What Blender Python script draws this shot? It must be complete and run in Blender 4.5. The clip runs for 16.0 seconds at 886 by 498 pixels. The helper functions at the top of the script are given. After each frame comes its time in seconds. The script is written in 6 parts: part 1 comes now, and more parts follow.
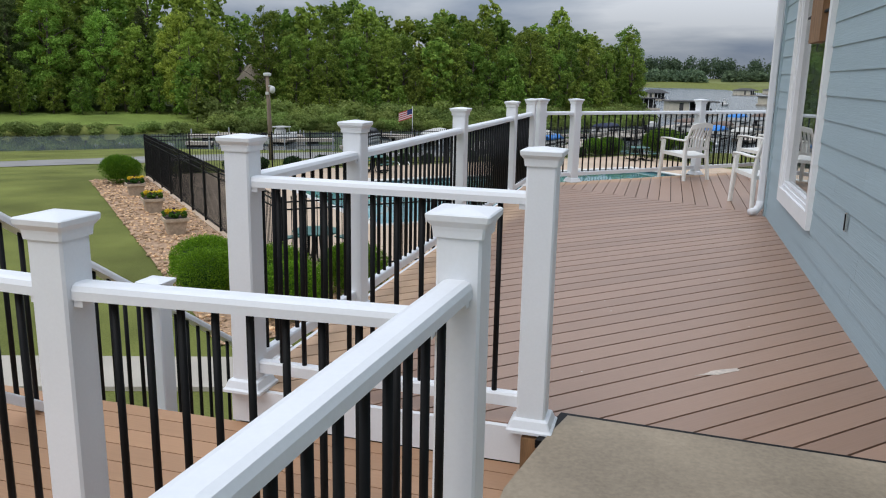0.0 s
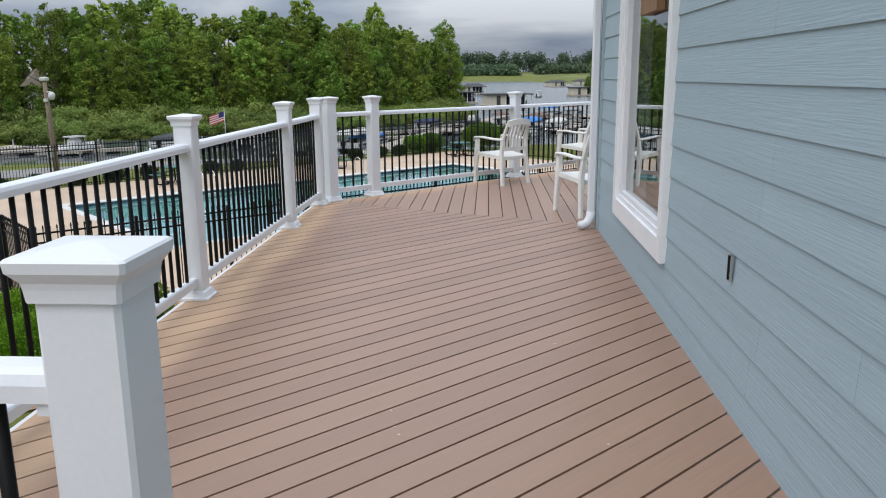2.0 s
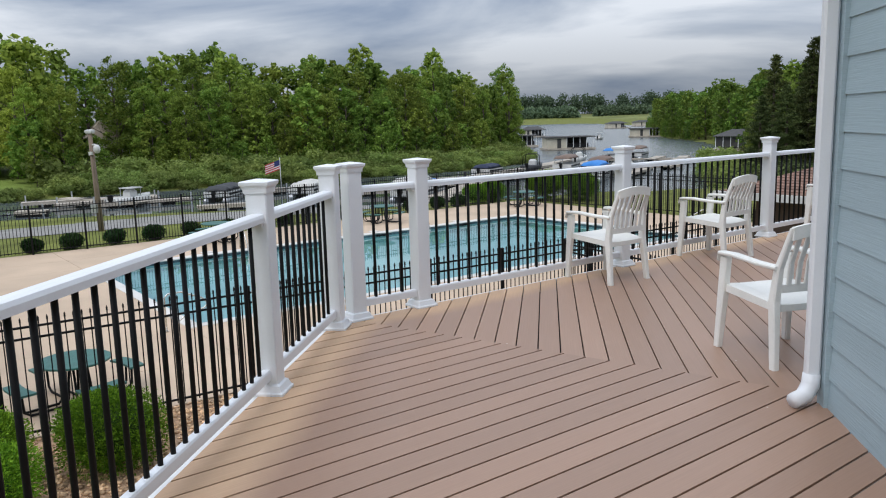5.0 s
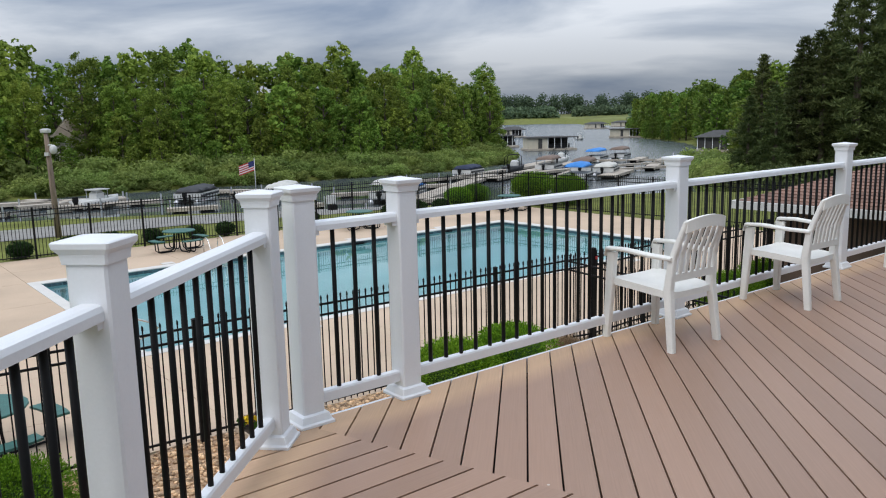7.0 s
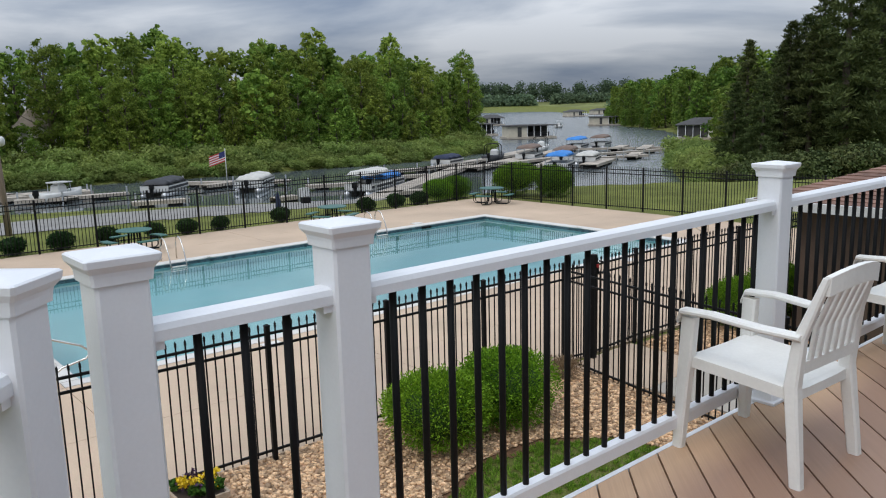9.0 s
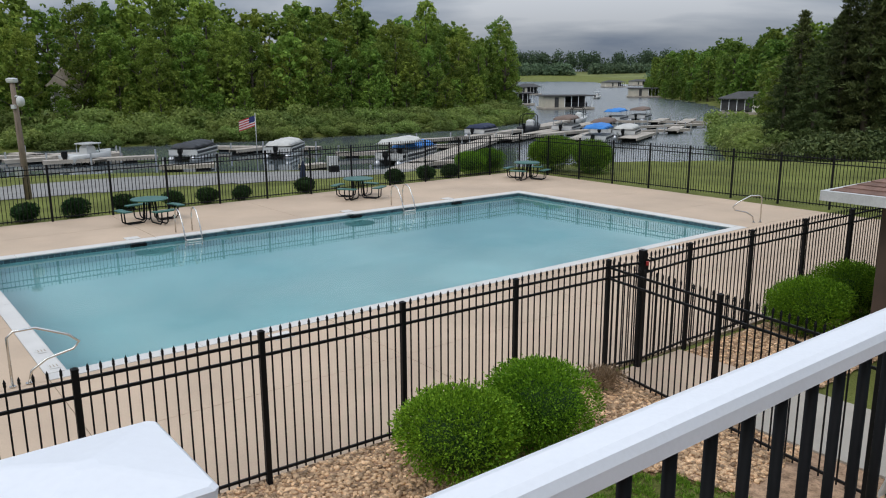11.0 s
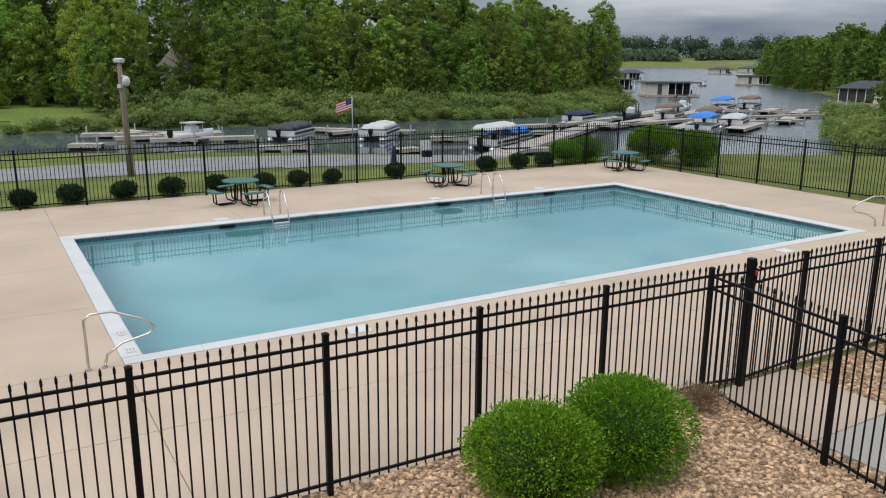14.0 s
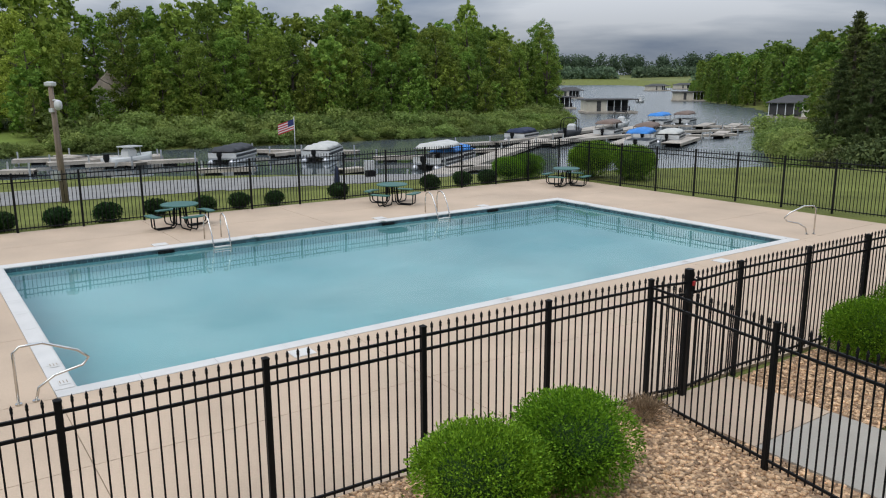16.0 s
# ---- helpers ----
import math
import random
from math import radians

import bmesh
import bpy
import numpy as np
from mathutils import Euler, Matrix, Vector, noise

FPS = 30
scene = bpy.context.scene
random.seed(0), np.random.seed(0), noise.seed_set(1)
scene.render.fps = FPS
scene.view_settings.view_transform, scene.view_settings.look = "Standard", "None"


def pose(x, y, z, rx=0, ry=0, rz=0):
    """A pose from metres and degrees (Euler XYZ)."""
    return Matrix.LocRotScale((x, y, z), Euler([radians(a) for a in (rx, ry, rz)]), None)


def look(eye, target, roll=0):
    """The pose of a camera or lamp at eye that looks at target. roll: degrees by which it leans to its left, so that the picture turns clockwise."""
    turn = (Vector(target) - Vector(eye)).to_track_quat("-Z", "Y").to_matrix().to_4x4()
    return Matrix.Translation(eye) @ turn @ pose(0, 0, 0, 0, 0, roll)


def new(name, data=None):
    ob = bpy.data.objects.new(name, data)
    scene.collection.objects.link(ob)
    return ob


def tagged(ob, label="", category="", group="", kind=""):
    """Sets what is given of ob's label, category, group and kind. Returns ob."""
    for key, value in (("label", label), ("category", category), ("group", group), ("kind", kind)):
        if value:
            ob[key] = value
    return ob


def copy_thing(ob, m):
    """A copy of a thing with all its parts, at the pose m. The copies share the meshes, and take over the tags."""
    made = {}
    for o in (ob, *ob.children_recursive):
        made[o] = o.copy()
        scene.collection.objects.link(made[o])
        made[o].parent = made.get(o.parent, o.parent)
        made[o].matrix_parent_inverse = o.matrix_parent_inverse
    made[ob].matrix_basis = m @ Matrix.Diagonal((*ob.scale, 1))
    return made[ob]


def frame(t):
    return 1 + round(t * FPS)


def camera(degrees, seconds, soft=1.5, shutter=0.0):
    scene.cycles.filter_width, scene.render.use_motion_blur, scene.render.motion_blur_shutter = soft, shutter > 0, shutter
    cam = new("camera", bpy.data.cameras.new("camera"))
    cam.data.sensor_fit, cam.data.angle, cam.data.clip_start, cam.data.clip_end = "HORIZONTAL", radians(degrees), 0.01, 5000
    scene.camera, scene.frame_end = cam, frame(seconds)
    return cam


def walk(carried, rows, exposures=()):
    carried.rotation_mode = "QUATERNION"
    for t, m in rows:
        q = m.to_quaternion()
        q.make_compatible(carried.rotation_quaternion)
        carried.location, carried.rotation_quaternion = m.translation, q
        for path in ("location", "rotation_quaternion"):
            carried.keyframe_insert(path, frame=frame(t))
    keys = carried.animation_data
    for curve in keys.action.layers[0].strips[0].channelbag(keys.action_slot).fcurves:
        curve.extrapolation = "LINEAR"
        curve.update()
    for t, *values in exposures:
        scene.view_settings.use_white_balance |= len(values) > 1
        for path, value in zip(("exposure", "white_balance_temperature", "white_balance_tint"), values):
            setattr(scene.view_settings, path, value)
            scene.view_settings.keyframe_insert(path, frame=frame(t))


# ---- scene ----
cam = camera(59.44, 16.0, soft=1.1)
PATH = [
    (0.0, pose(1.915, -11.561, 1.540, 77.50, -1.09, 16.07)),
    (0.5, pose(1.941, -11.019, 1.486, 76.90, -0.80, 9.59)),
    (1.0, pose(2.003, -10.482, 1.504, 77.26, -0.50, 5.73)),
    (1.5, pose(1.995, -9.964, 1.512, 77.27, 0.36, 3.71)),
    (2.0, pose(2.013, -9.395, 1.497, 77.41, 0.42, 3.25)),
    (2.5, pose(1.951, -8.828, 1.495, 77.83, 0.72, 3.64)),
    (3.0, pose(1.951, -8.263, 1.536, 78.39, 0.89, 4.55)),
    (3.5, pose(1.859, -7.716, 1.572, 79.21, 1.33, 5.77)),
    (4.0, pose(1.821, -7.169, 1.566, 80.23, 1.54, 7.14)),
    (4.2, pose(1.784, -6.921, 1.563, 80.57, 1.46, 7.64)),
    (6.3, pose(1.396, -4.550, 1.561, 80.61, 1.44, 6.71)),
    (6.5, pose(1.358, -4.343, 1.557, 80.57, 1.40, 6.54)),
    (7.0, pose(1.255, -3.838, 1.570, 80.56, 1.28, 5.98)),
    (7.5, pose(1.193, -3.293, 1.563, 80.41, 1.09, 5.47)),
    (8.0, pose(1.114, -2.761, 1.581, 80.10, 1.25, 4.70)),
    (8.5, pose(1.101, -2.288, 1.583, 79.72, 1.28, 4.28)),
    (8.7, pose(1.060, -2.070, 1.568, 79.75, 1.36, 4.30)),
    (10.8, pose(0.992, -0.291, 1.616, 77.62, 0.54, 6.29)),
    (11.0, pose(0.961, -0.146, 1.609, 77.39, 0.25, 6.99)),
    (11.5, pose(0.907, 0.157, 1.609, 76.78, -0.15, 9.04)),
    (12.0, pose(0.938, 0.392, 1.596, 76.38, -0.36, 12.05)),
    (12.5, pose(0.969, 0.548, 1.595, 76.11, -0.39, 14.79)),
    (13.0, pose(0.932, 0.603, 1.606, 75.99, -0.31, 15.45)),
    (13.5, pose(0.924, 0.635, 1.617, 76.08, -0.42, 15.10)),
    (14.0, pose(0.963, 0.667, 1.616, 76.27, -0.35, 14.12)),
    (14.5, pose(0.982, 0.693, 1.621, 76.57, -0.23, 12.94)),
    (15.0, pose(0.984, 0.691, 1.625, 76.93, 0.02, 11.72)),
    (15.5, pose(1.006, 0.706, 1.611, 77.34, 0.27, 10.59)),
    (16.0, pose(1.023, 0.720, 1.602, 77.66, 0.28, 9.99)),
]
walk(cam, PATH, exposures=[(0.0, -0.31), (1.0, -0.27), (2.0, -0.17), (3.2, -0.19), (4.2, -0.24), (6.5, -0.26), (8.0, -0.35), (8.7, -0.37), (10.8, -0.51), (11.5, -0.43), (13.0, -0.35), (16.0, -0.37)])

# ---------------------------------------------------------------- light
SUN_ELEV, SUN_AZ = 56.0, 208.0
world = bpy.data.worlds.new("overcast_sky")
scene.world = world
world.use_nodes = True
wn, wl = world.node_tree.nodes, world.node_tree.links
wn.clear()
w_out = wn.new("ShaderNodeOutputWorld")
w_bg = wn.new("ShaderNodeBackground")
w_sky = wn.new("ShaderNodeTexSky")
w_sky.sky_type = 'NISHITA'
w_sky.sun_disc = False
w_sky.sun_elevation = radians(SUN_ELEV)
w_sky.sun_rotation = radians(SUN_AZ)
w_coord = wn.new("ShaderNodeTexCoord")
w_map = wn.new("ShaderNodeMapping")
w_map.inputs["Scale"].default_value = (1.0, 1.0, 4.6)
w_map.inputs["Rotation"].default_value = (0.05, 0.03, 0.4)
w_noise = wn.new("ShaderNodeTexNoise")
w_noise.inputs["Scale"].default_value = 2.1
w_noise.inputs["Detail"].default_value = 7.0
w_noise.inputs["Roughness"].default_value = 0.52
w_noise.inputs["Distortion"].default_value = 0.35
w_ramp = wn.new("ShaderNodeValToRGB")
w_ramp.color_ramp.elements[0].position = 0.39
w_ramp.color_ramp.elements[0].color = (0.31, 0.385, 0.52, 1)
w_ramp.color_ramp.elements[1].position = 0.61
w_ramp.color_ramp.elements[1].color = (0.84, 0.89, 0.97, 1)
w_mid = w_ramp.color_ramp.elements.new(0.5)
w_mid.color = (0.54, 0.605, 0.71, 1)
w_scale = wn.new("ShaderNodeMixRGB")
w_scale.blend_type = 'MULTIPLY'
w_scale.inputs[0].default_value = 1.0
w_scale.inputs[2].default_value = (0.08, 0.08, 0.08, 1)
w_mix = wn.new("ShaderNodeMixRGB")
w_mix.inputs[0].default_value = 0.94
wl.new(w_coord.outputs["Generated"], w_map.inputs["Vector"])
wl.new(w_map.outputs[0], w_noise.inputs["Vector"])
wl.new(w_noise.outputs["Fac"], w_ramp.inputs[0])
wl.new(w_sky.outputs[0], w_scale.inputs[1])
wl.new(w_scale.outputs[0], w_mix.inputs[1])
wl.new(w_ramp.outputs[0], w_mix.inputs[2])
# an overcast sky is about three times as bright overhead as at the horizon
w_sep = wn.new("ShaderNodeSeparateXYZ")
wl.new(w_coord.outputs["Generated"], w_sep.inputs[0])
w_up = wn.new("ShaderNodeMapRange")
w_up.inputs["From Min"].default_value = 0.05
w_up.inputs["From Max"].default_value = 0.9
w_up.inputs["To Min"].default_value = 0.86
w_up.inputs["To Max"].default_value = 2.5
wl.new(w_sep.outputs["Z"], w_up.inputs["Value"])
# heavier, darker cloud low over the lake
w_low = wn.new("ShaderNodeMapRange")
w_low.inputs["From Min"].default_value = 0.015
w_low.inputs["From Max"].default_value = 0.11
w_low.inputs["To Min"].default_value = 0.74
w_low.inputs["To Max"].default_value = 1.12
wl.new(w_sep.outputs["Z"], w_low.inputs["Value"])
w_mul = wn.new("ShaderNodeMath")
w_mul.operation = 'MULTIPLY'
wl.new(w_low.outputs[0], w_mul.inputs[0])
wl.new(w_up.outputs[0], w_mul.inputs[1])
wl.new(w_mix.outputs[0], w_bg.inputs[0])
wl.new(w_mul.outputs[0], w_bg.inputs[1])
wl.new(w_bg.outputs[0], w_out.inputs[0])

sun_data = bpy.data.lights.new("sun", 'SUN')
sun_data.energy = 1.4
sun_data.angle = radians(45)
sun_data.color = (1.0, 0.955, 0.90)
sun = new("sun", sun_data)
sun.matrix_world = look((0, 0, 60), Vector((0, 0, 60)) - Vector((math.cos(radians(SUN_ELEV)) * math.sin(radians(SUN_AZ)), math.cos(radians(SUN_ELEV)) * math.cos(radians(SUN_AZ)), math.sin(radians(SUN_ELEV)))))

# ---------------------------------------------------------------- materials


def material(name, color, rough=0.6, metal=0.0, vary=0.12, scale=6.0, bump=0.1, fine=60.0, spec=0.5, rand=0.0, island=0.0, stretch=(1, 1, 1), color2=None, bump_dist=0.01):
    """Principled surface with two scales of noise in its colour, a little relief, and per-object or per-piece variation."""
    m = bpy.data.materials.new(name)
    m.use_nodes = True
    n, l = m.node_tree.nodes, m.node_tree.links
    b = n["Principled BSDF"]
    b.inputs["Roughness"].default_value = rough
    b.inputs["Metallic"].default_value = metal
    b.inputs["Specular IOR Level"].default_value = spec
    mp = n.new("ShaderNodeMapping")
    mp.inputs["Scale"].default_value = stretch
    geo = n.new("ShaderNodeNewGeometry")
    l.new(geo.outputs["Position"], mp.inputs["Vector"])
    big = n.new("ShaderNodeTexNoise")
    big.inputs["Scale"].default_value = scale
    big.inputs["Detail"].default_value = 5
    l.new(mp.outputs[0], big.inputs["Vector"])
    small = n.new("ShaderNodeTexNoise")
    small.inputs["Scale"].default_value = fine
    small.inputs["Detail"].default_value = 3
    l.new(mp.outputs[0], small.inputs["Vector"])
    lo = [max(0.0, c * (1 - vary * 1.6)) for c in color]
    hi = [min(1.0, c * (1 + vary * 1.6)) for c in (color2 or color)]
    mix = n.new("ShaderNodeMixRGB")
    mix.inputs[1].default_value = (*lo, 1)
    mix.inputs[2].default_value = (*hi, 1)
    add = n.new("ShaderNodeMath")
    add.operation = 'MULTIPLY_ADD'
    add.inputs[1].default_value = 0.35
    l.new(small.outputs["Fac"], add.inputs[0])
    mul = n.new("ShaderNodeMath")
    mul.operation = 'MULTIPLY'
    mul.inputs[1].default_value = 0.65
    l.new(big.outputs["Fac"], mul.inputs[0])
    l.new(mul.outputs[0], add.inputs[2])
    ramp = n.new("ShaderNodeMapRange")
    ramp.inputs["From Min"].default_value = 0.3
    ramp.inputs["From Max"].default_value = 0.7
    l.new(add.outputs[0], ramp.inputs["Value"])
    l.new(ramp.outputs[0], mix.inputs[0])
    out = mix.outputs[0]
    if rand or island:
        hsv = n.new("ShaderNodeHueSaturation")
        rng = n.new("ShaderNodeMapRange")
        k = rand or island
        rng.inputs["To Min"].default_value = 1 - k
        rng.inputs["To Max"].default_value = 1 + k
        if rand:
            info = n.new("ShaderNodeObjectInfo")
            l.new(info.outputs["Random"], rng.inputs["Value"])
        else:
            l.new(geo.outputs["Random Per Island"], rng.inputs["Value"])
        l.new(rng.outputs[0], hsv.inputs["Value"])
        l.new(out, hsv.inputs["Color"])
        out = hsv.outputs[0]
    l.new(out, b.inputs["Base Color"])
    if bump:
        bp = n.new("ShaderNodeBump")
        bp.inputs["Strength"].default_value = bump
        bp.inputs["Distance"].default_value = bump_dist
        l.new(small.outputs["Fac"], bp.inputs["Height"])
        l.new(bp.outputs[0], b.inputs["Normal"])
    return m


def leaf_material(name, dark, light, trans=0.25, hue=0.02, rough=0.6):
    """Leaves: varied by plant and by leaf, letting some light through."""
    m = bpy.data.materials.new(name)
    m.use_nodes = True
    n, l = m.node_tree.nodes, m.node_tree.links
    b = n["Principled BSDF"]
    b.inputs["Roughness"].default_value = rough
    b.inputs["Specular IOR Level"].default_value = 0.12
    geo = n.new("ShaderNodeNewGeometry")
    info = n.new("ShaderNodeObjectInfo")
    mix = n.new("ShaderNodeMixRGB")
    mix.inputs[1].default_value = (*dark, 1)
    mix.inputs[2].default_value = (*light, 1)
    l.new(geo.outputs["Random Per Island"], mix.inputs[0])
    hsv = n.new("ShaderNodeHueSaturation")
    r1 = n.new("ShaderNodeMapRange")
    r1.inputs["To Min"].default_value = 0.5 - hue
    r1.inputs["To Max"].default_value = 0.5 + hue
    l.new(info.outputs["Random"], r1.inputs["Value"])
    l.new(r1.outputs[0], hsv.inputs["Hue"])
    wn_ = n.new("ShaderNodeTexWhiteNoise")
    wn_.noise_dimensions = '1D'
    l.new(info.outputs["Random"], wn_.inputs["W"])
    r2 = n.new("ShaderNodeMapRange")
    r2.inputs["To Min"].default_value = 0.72
    r2.inputs["To Max"].default_value = 1.3
    l.new(wn_.outputs["Value"], r2.inputs["Value"])
    l.new(r2.outputs[0], hsv.inputs["Value"])
    l.new(mix.outputs[0], hsv.inputs["Color"])
    l.new(hsv.outputs[0], b.inputs["Base Color"])
    tr = n.new("ShaderNodeBsdfTranslucent")
    l.new(hsv.outputs[0], tr.inputs["Color"])
    ms = n.new("ShaderNodeMixShader")
    ms.inputs[0].default_value = trans
    l.new(b.outputs[0], ms.inputs[1])
    l.new(tr.outputs[0], ms.inputs[2])
    l.new(ms.outputs[0], n["Material Output"].inputs["Surface"])
    return m


def water_material(name, color, rough, scale, strength, trans=0.0, height=0.05):
    m = bpy.data.materials.new(name)
    m.use_nodes = True
    n, l = m.node_tree.nodes, m.node_tree.links
    b = n["Principled BSDF"]
    b.inputs["Base Color"].default_value = (*color, 1)
    b.inputs["Roughness"].default_value = rough
    b.inputs["IOR"].default_value = 1.33
    b.inputs["Transmission Weight"].default_value = trans
    geo = n.new("ShaderNodeNewGeometry")
    no = n.new("ShaderNodeTexNoise")
    no.inputs["Scale"].default_value = scale
    no.inputs["Detail"].default_value = 4
    l.new(geo.outputs["Position"], no.inputs["Vector"])
    bp = n.new("ShaderNodeBump")
    bp.inputs["Strength"].default_value = strength
    bp.inputs["Distance"].default_value = height
    l.new(no.outputs["Fac"], bp.inputs["Height"])
    l.new(bp.outputs[0], b.inputs["Normal"])
    return m


def lake_material(name, color):
    """Lake water: nearly still in the sheltered cove, wind ripples out on the open water."""
    m = water_material(name, color, 0.05, 0.8, 0.4, 0.0, 0.08)
    n, l = m.node_tree.nodes, m.node_tree.links
    bp = next(q for q in n if q.type == 'BUMP')
    geo = next(q for q in n if q.type == 'NEW_GEOMETRY')
    sep = n.new("ShaderNodeSeparateXYZ")
    l.new(geo.outputs["Position"], sep.inputs[0])
    a = n.new("ShaderNodeMath")
    l.new(sep.outputs["X"], a.inputs[0])
    l.new(sep.outputs["Y"], a.inputs[1])
    gust = n.new("ShaderNodeTexNoise")
    gust.inputs["Scale"].default_value = 0.045
    gust.inputs["Detail"].default_value = 3
    l.new(geo.outputs["Position"], gust.inputs["Vector"])
    wob = n.new("ShaderNodeMath")
    wob.operation = 'MULTIPLY_ADD'
    wob.inputs[1].default_value = 50.0
    l.new(gust.outputs["Fac"], wob.inputs[0])
    l.new(a.outputs[0], wob.inputs[2])
    rng_ = n.new("ShaderNodeMapRange")
    rng_.inputs["From Min"].default_value = 82.0
    rng_.inputs["From Max"].default_value = 125.0
    rng_.inputs["To Min"].default_value = 0.035
    rng_.inputs["To Max"].default_value = 1.7
    l.new(wob.outputs[0], rng_.inputs["Value"])
    l.new(rng_.outputs[0], bp.inputs["Strength"])
    ruf = n.new("ShaderNodeMapRange")
    ruf.inputs["From Min"].default_value = 82.0
    ruf.inputs["From Max"].default_value = 125.0
    ruf.inputs["To Min"].default_value = 0.05
    ruf.inputs["To Max"].default_value = 0.20
    l.new(wob.outputs[0], ruf.inputs["Value"])
    l.new(ruf.outputs[0], n["Principled BSDF"].inputs["Roughness"])
    return m


VINYL = material("white_vinyl", (0.75, 0.76, 0.78), 0.38, vary=0.025, scale=3, bump=0.03, fine=90)
BLACK = material("black_coated_metal", (0.006, 0.006, 0.0065), 0.55, spec=0.18, vary=0.2, bump=0.03)
SIDING = material("blue_grey_siding", (0.345, 0.44, 0.48), 0.62, vary=0.05, scale=1.5, bump=0.25, fine=35, stretch=(1, 0.12, 4), rand=0.018)
TRIM = material("white_painted_trim", (0.80, 0.81, 0.81), 0.45, vary=0.03, scale=4, bump=0.05)
CONCRETE = material("tan_pool_concrete", (0.50, 0.375, 0.265), 0.8, vary=0.10, scale=0.55, bump=0.12, fine=45)
SLAB = material("old_grey_concrete", (0.30, 0.24, 0.17), 0.7, vary=0.2, scale=1.8, bump=0.2, fine=50)
PATH_CONC = material("pale_path_concrete", (0.40, 0.36, 0.30), 0.8, vary=0.1, scale=1.0, bump=0.12, fine=45)
COPING = material("white_coping", (0.60, 0.575, 0.535), 0.6, vary=0.05, scale=2, bump=0.06)
POOL_BASIN = material("pale_blue_plaster", (0.185, 0.38, 0.39), 0.7, vary=0.12, scale=0.25, bump=0.0)
POOL_TILE = material("dark_blue_tile", (0.055, 0.095, 0.115), 0.2, vary=0.3, scale=9, bump=0.0, rand=0.25)
POOL_WATER = water_material("pool_water", (0.78, 0.95, 0.97), 0.004, 2.2, 0.006, 1.0)
LAKE_WATER = lake_material("lake_water", (0.10, 0.12, 0.125))
GRASS = material("mown_grass", (0.145, 0.160, 0.042), 0.9, vary=0.30, scale=0.35, bump=0.9, fine=28, spec=0.1, bump_dist=0.04)
MEADOW = material("marsh_grass", (0.15, 0.20, 0.045), 0.9, vary=0.35, scale=0.15, bump=0.9, fine=6, spec=0.1, bump_dist=0.15)
PASTURE = material("olive_pasture", (0.16, 0.175, 0.065), 0.9, vary=0.25, scale=0.03, bump=0.0, fine=0.3, spec=0.1)
GRAVEL_BED = material("river_gravel_ground", (0.33, 0.19, 0.10), 0.85, vary=0.35, scale=9, bump=0.9, fine=32, bump_dist=0.03, color2=(0.40, 0.26, 0.16))
STONE = material("river_stones", (0.47, 0.25, 0.108), 0.75, vary=0.3, scale=14, bump=0.1, fine=60, island=0.58, color2=(0.53, 0.365, 0.22))
ROAD = material("grey_gravel_road", (0.23, 0.22, 0.205), 0.9, vary=0.15, scale=0.6, bump=0.4, fine=18)
DOCK_WOOD = material("weathered_dock_wood", (0.40, 0.35, 0.29), 0.8, vary=0.2, scale=1.2, bump=0.2, fine=12)
GREEN_PLASTIC = material("dark_green_coated_mesh", (0.035, 0.125, 0.105), 0.5, vary=0.15, scale=8, bump=0.2, fine=90)
STEEL = material("brushed_steel", (0.62, 0.60, 0.56), 0.25, metal=1.0, vary=0.05, bump=0.02)
CHAIR_WHITE = material("white_resin", (0.78, 0.77, 0.73), 0.5, vary=0.04, scale=5, bump=0.05)
POLE_WOOD = material("grey_pole_wood", (0.20, 0.15, 0.11), 0.85, vary=0.25, scale=2, bump=0.3, fine=20, stretch=(6, 6, 0.6))
SHINGLE = material("red_brown_shingles", (0.20, 0.115, 0.085), 0.9, vary=0.25, scale=3, bump=0.4, fine=40, rand=0.25)
TIMBER = material("brown_timber", (0.24, 0.13, 0.06), 0.7, vary=0.25, scale=3, bump=0.2, fine=30, stretch=(8, 8, 1))
BARK = material("tree_bark", (0.10, 0.08, 0.06), 0.9, vary=0.3, scale=3, bump=0.5, fine=20)
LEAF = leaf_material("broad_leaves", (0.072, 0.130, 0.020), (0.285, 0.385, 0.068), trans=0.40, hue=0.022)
# brighter, yellower leaf colour that lifts the brightness of the left-hand trees
BRIGHT_LEAF = leaf_material("bright_yellow_green_leaves", (0.15, 0.24, 0.035), (0.42, 0.54, 0.10), trans=0.5, hue=0.025)
GUTTER = material("weathered_gutter", (0.52, 0.52, 0.50), 0.6, vary=0.15, scale=2)
EAVE_TIMBER = material("shade_darkened_timber", (0.085, 0.055, 0.038), 0.75, vary=0.2, scale=2)
TAN_ROOF = material("tan_roof_shingle", (0.50, 0.41, 0.33), 0.85, vary=0.15, scale=2)
PINE = leaf_material("pine_needles", (0.042, 0.062, 0.020), (0.135, 0.160, 0.056), trans=0.15)
# the blue of distance haze is mixed into this leaf colour
HAZED_LEAF = leaf_material("haze_tinted_leaves", (0.075, 0.120, 0.070), (0.15, 0.21, 0.115), trans=0.3, hue=0.015)
SHORE_LEAF = leaf_material("shore_tree_leaves", (0.07, 0.13, 0.02), (0.20, 0.28, 0.05), trans=0.35, hue=0.02)
WILLOW = leaf_material("willow_scrub_leaves", (0.14, 0.20, 0.05), (0.32, 0.39, 0.115), trans=0.5, hue=0.012)
BUSH_LEAF = leaf_material("clipped_shrub_leaves", (0.045, 0.120, 0.007), (0.195, 0.345, 0.023), trans=0.18, hue=0.006)
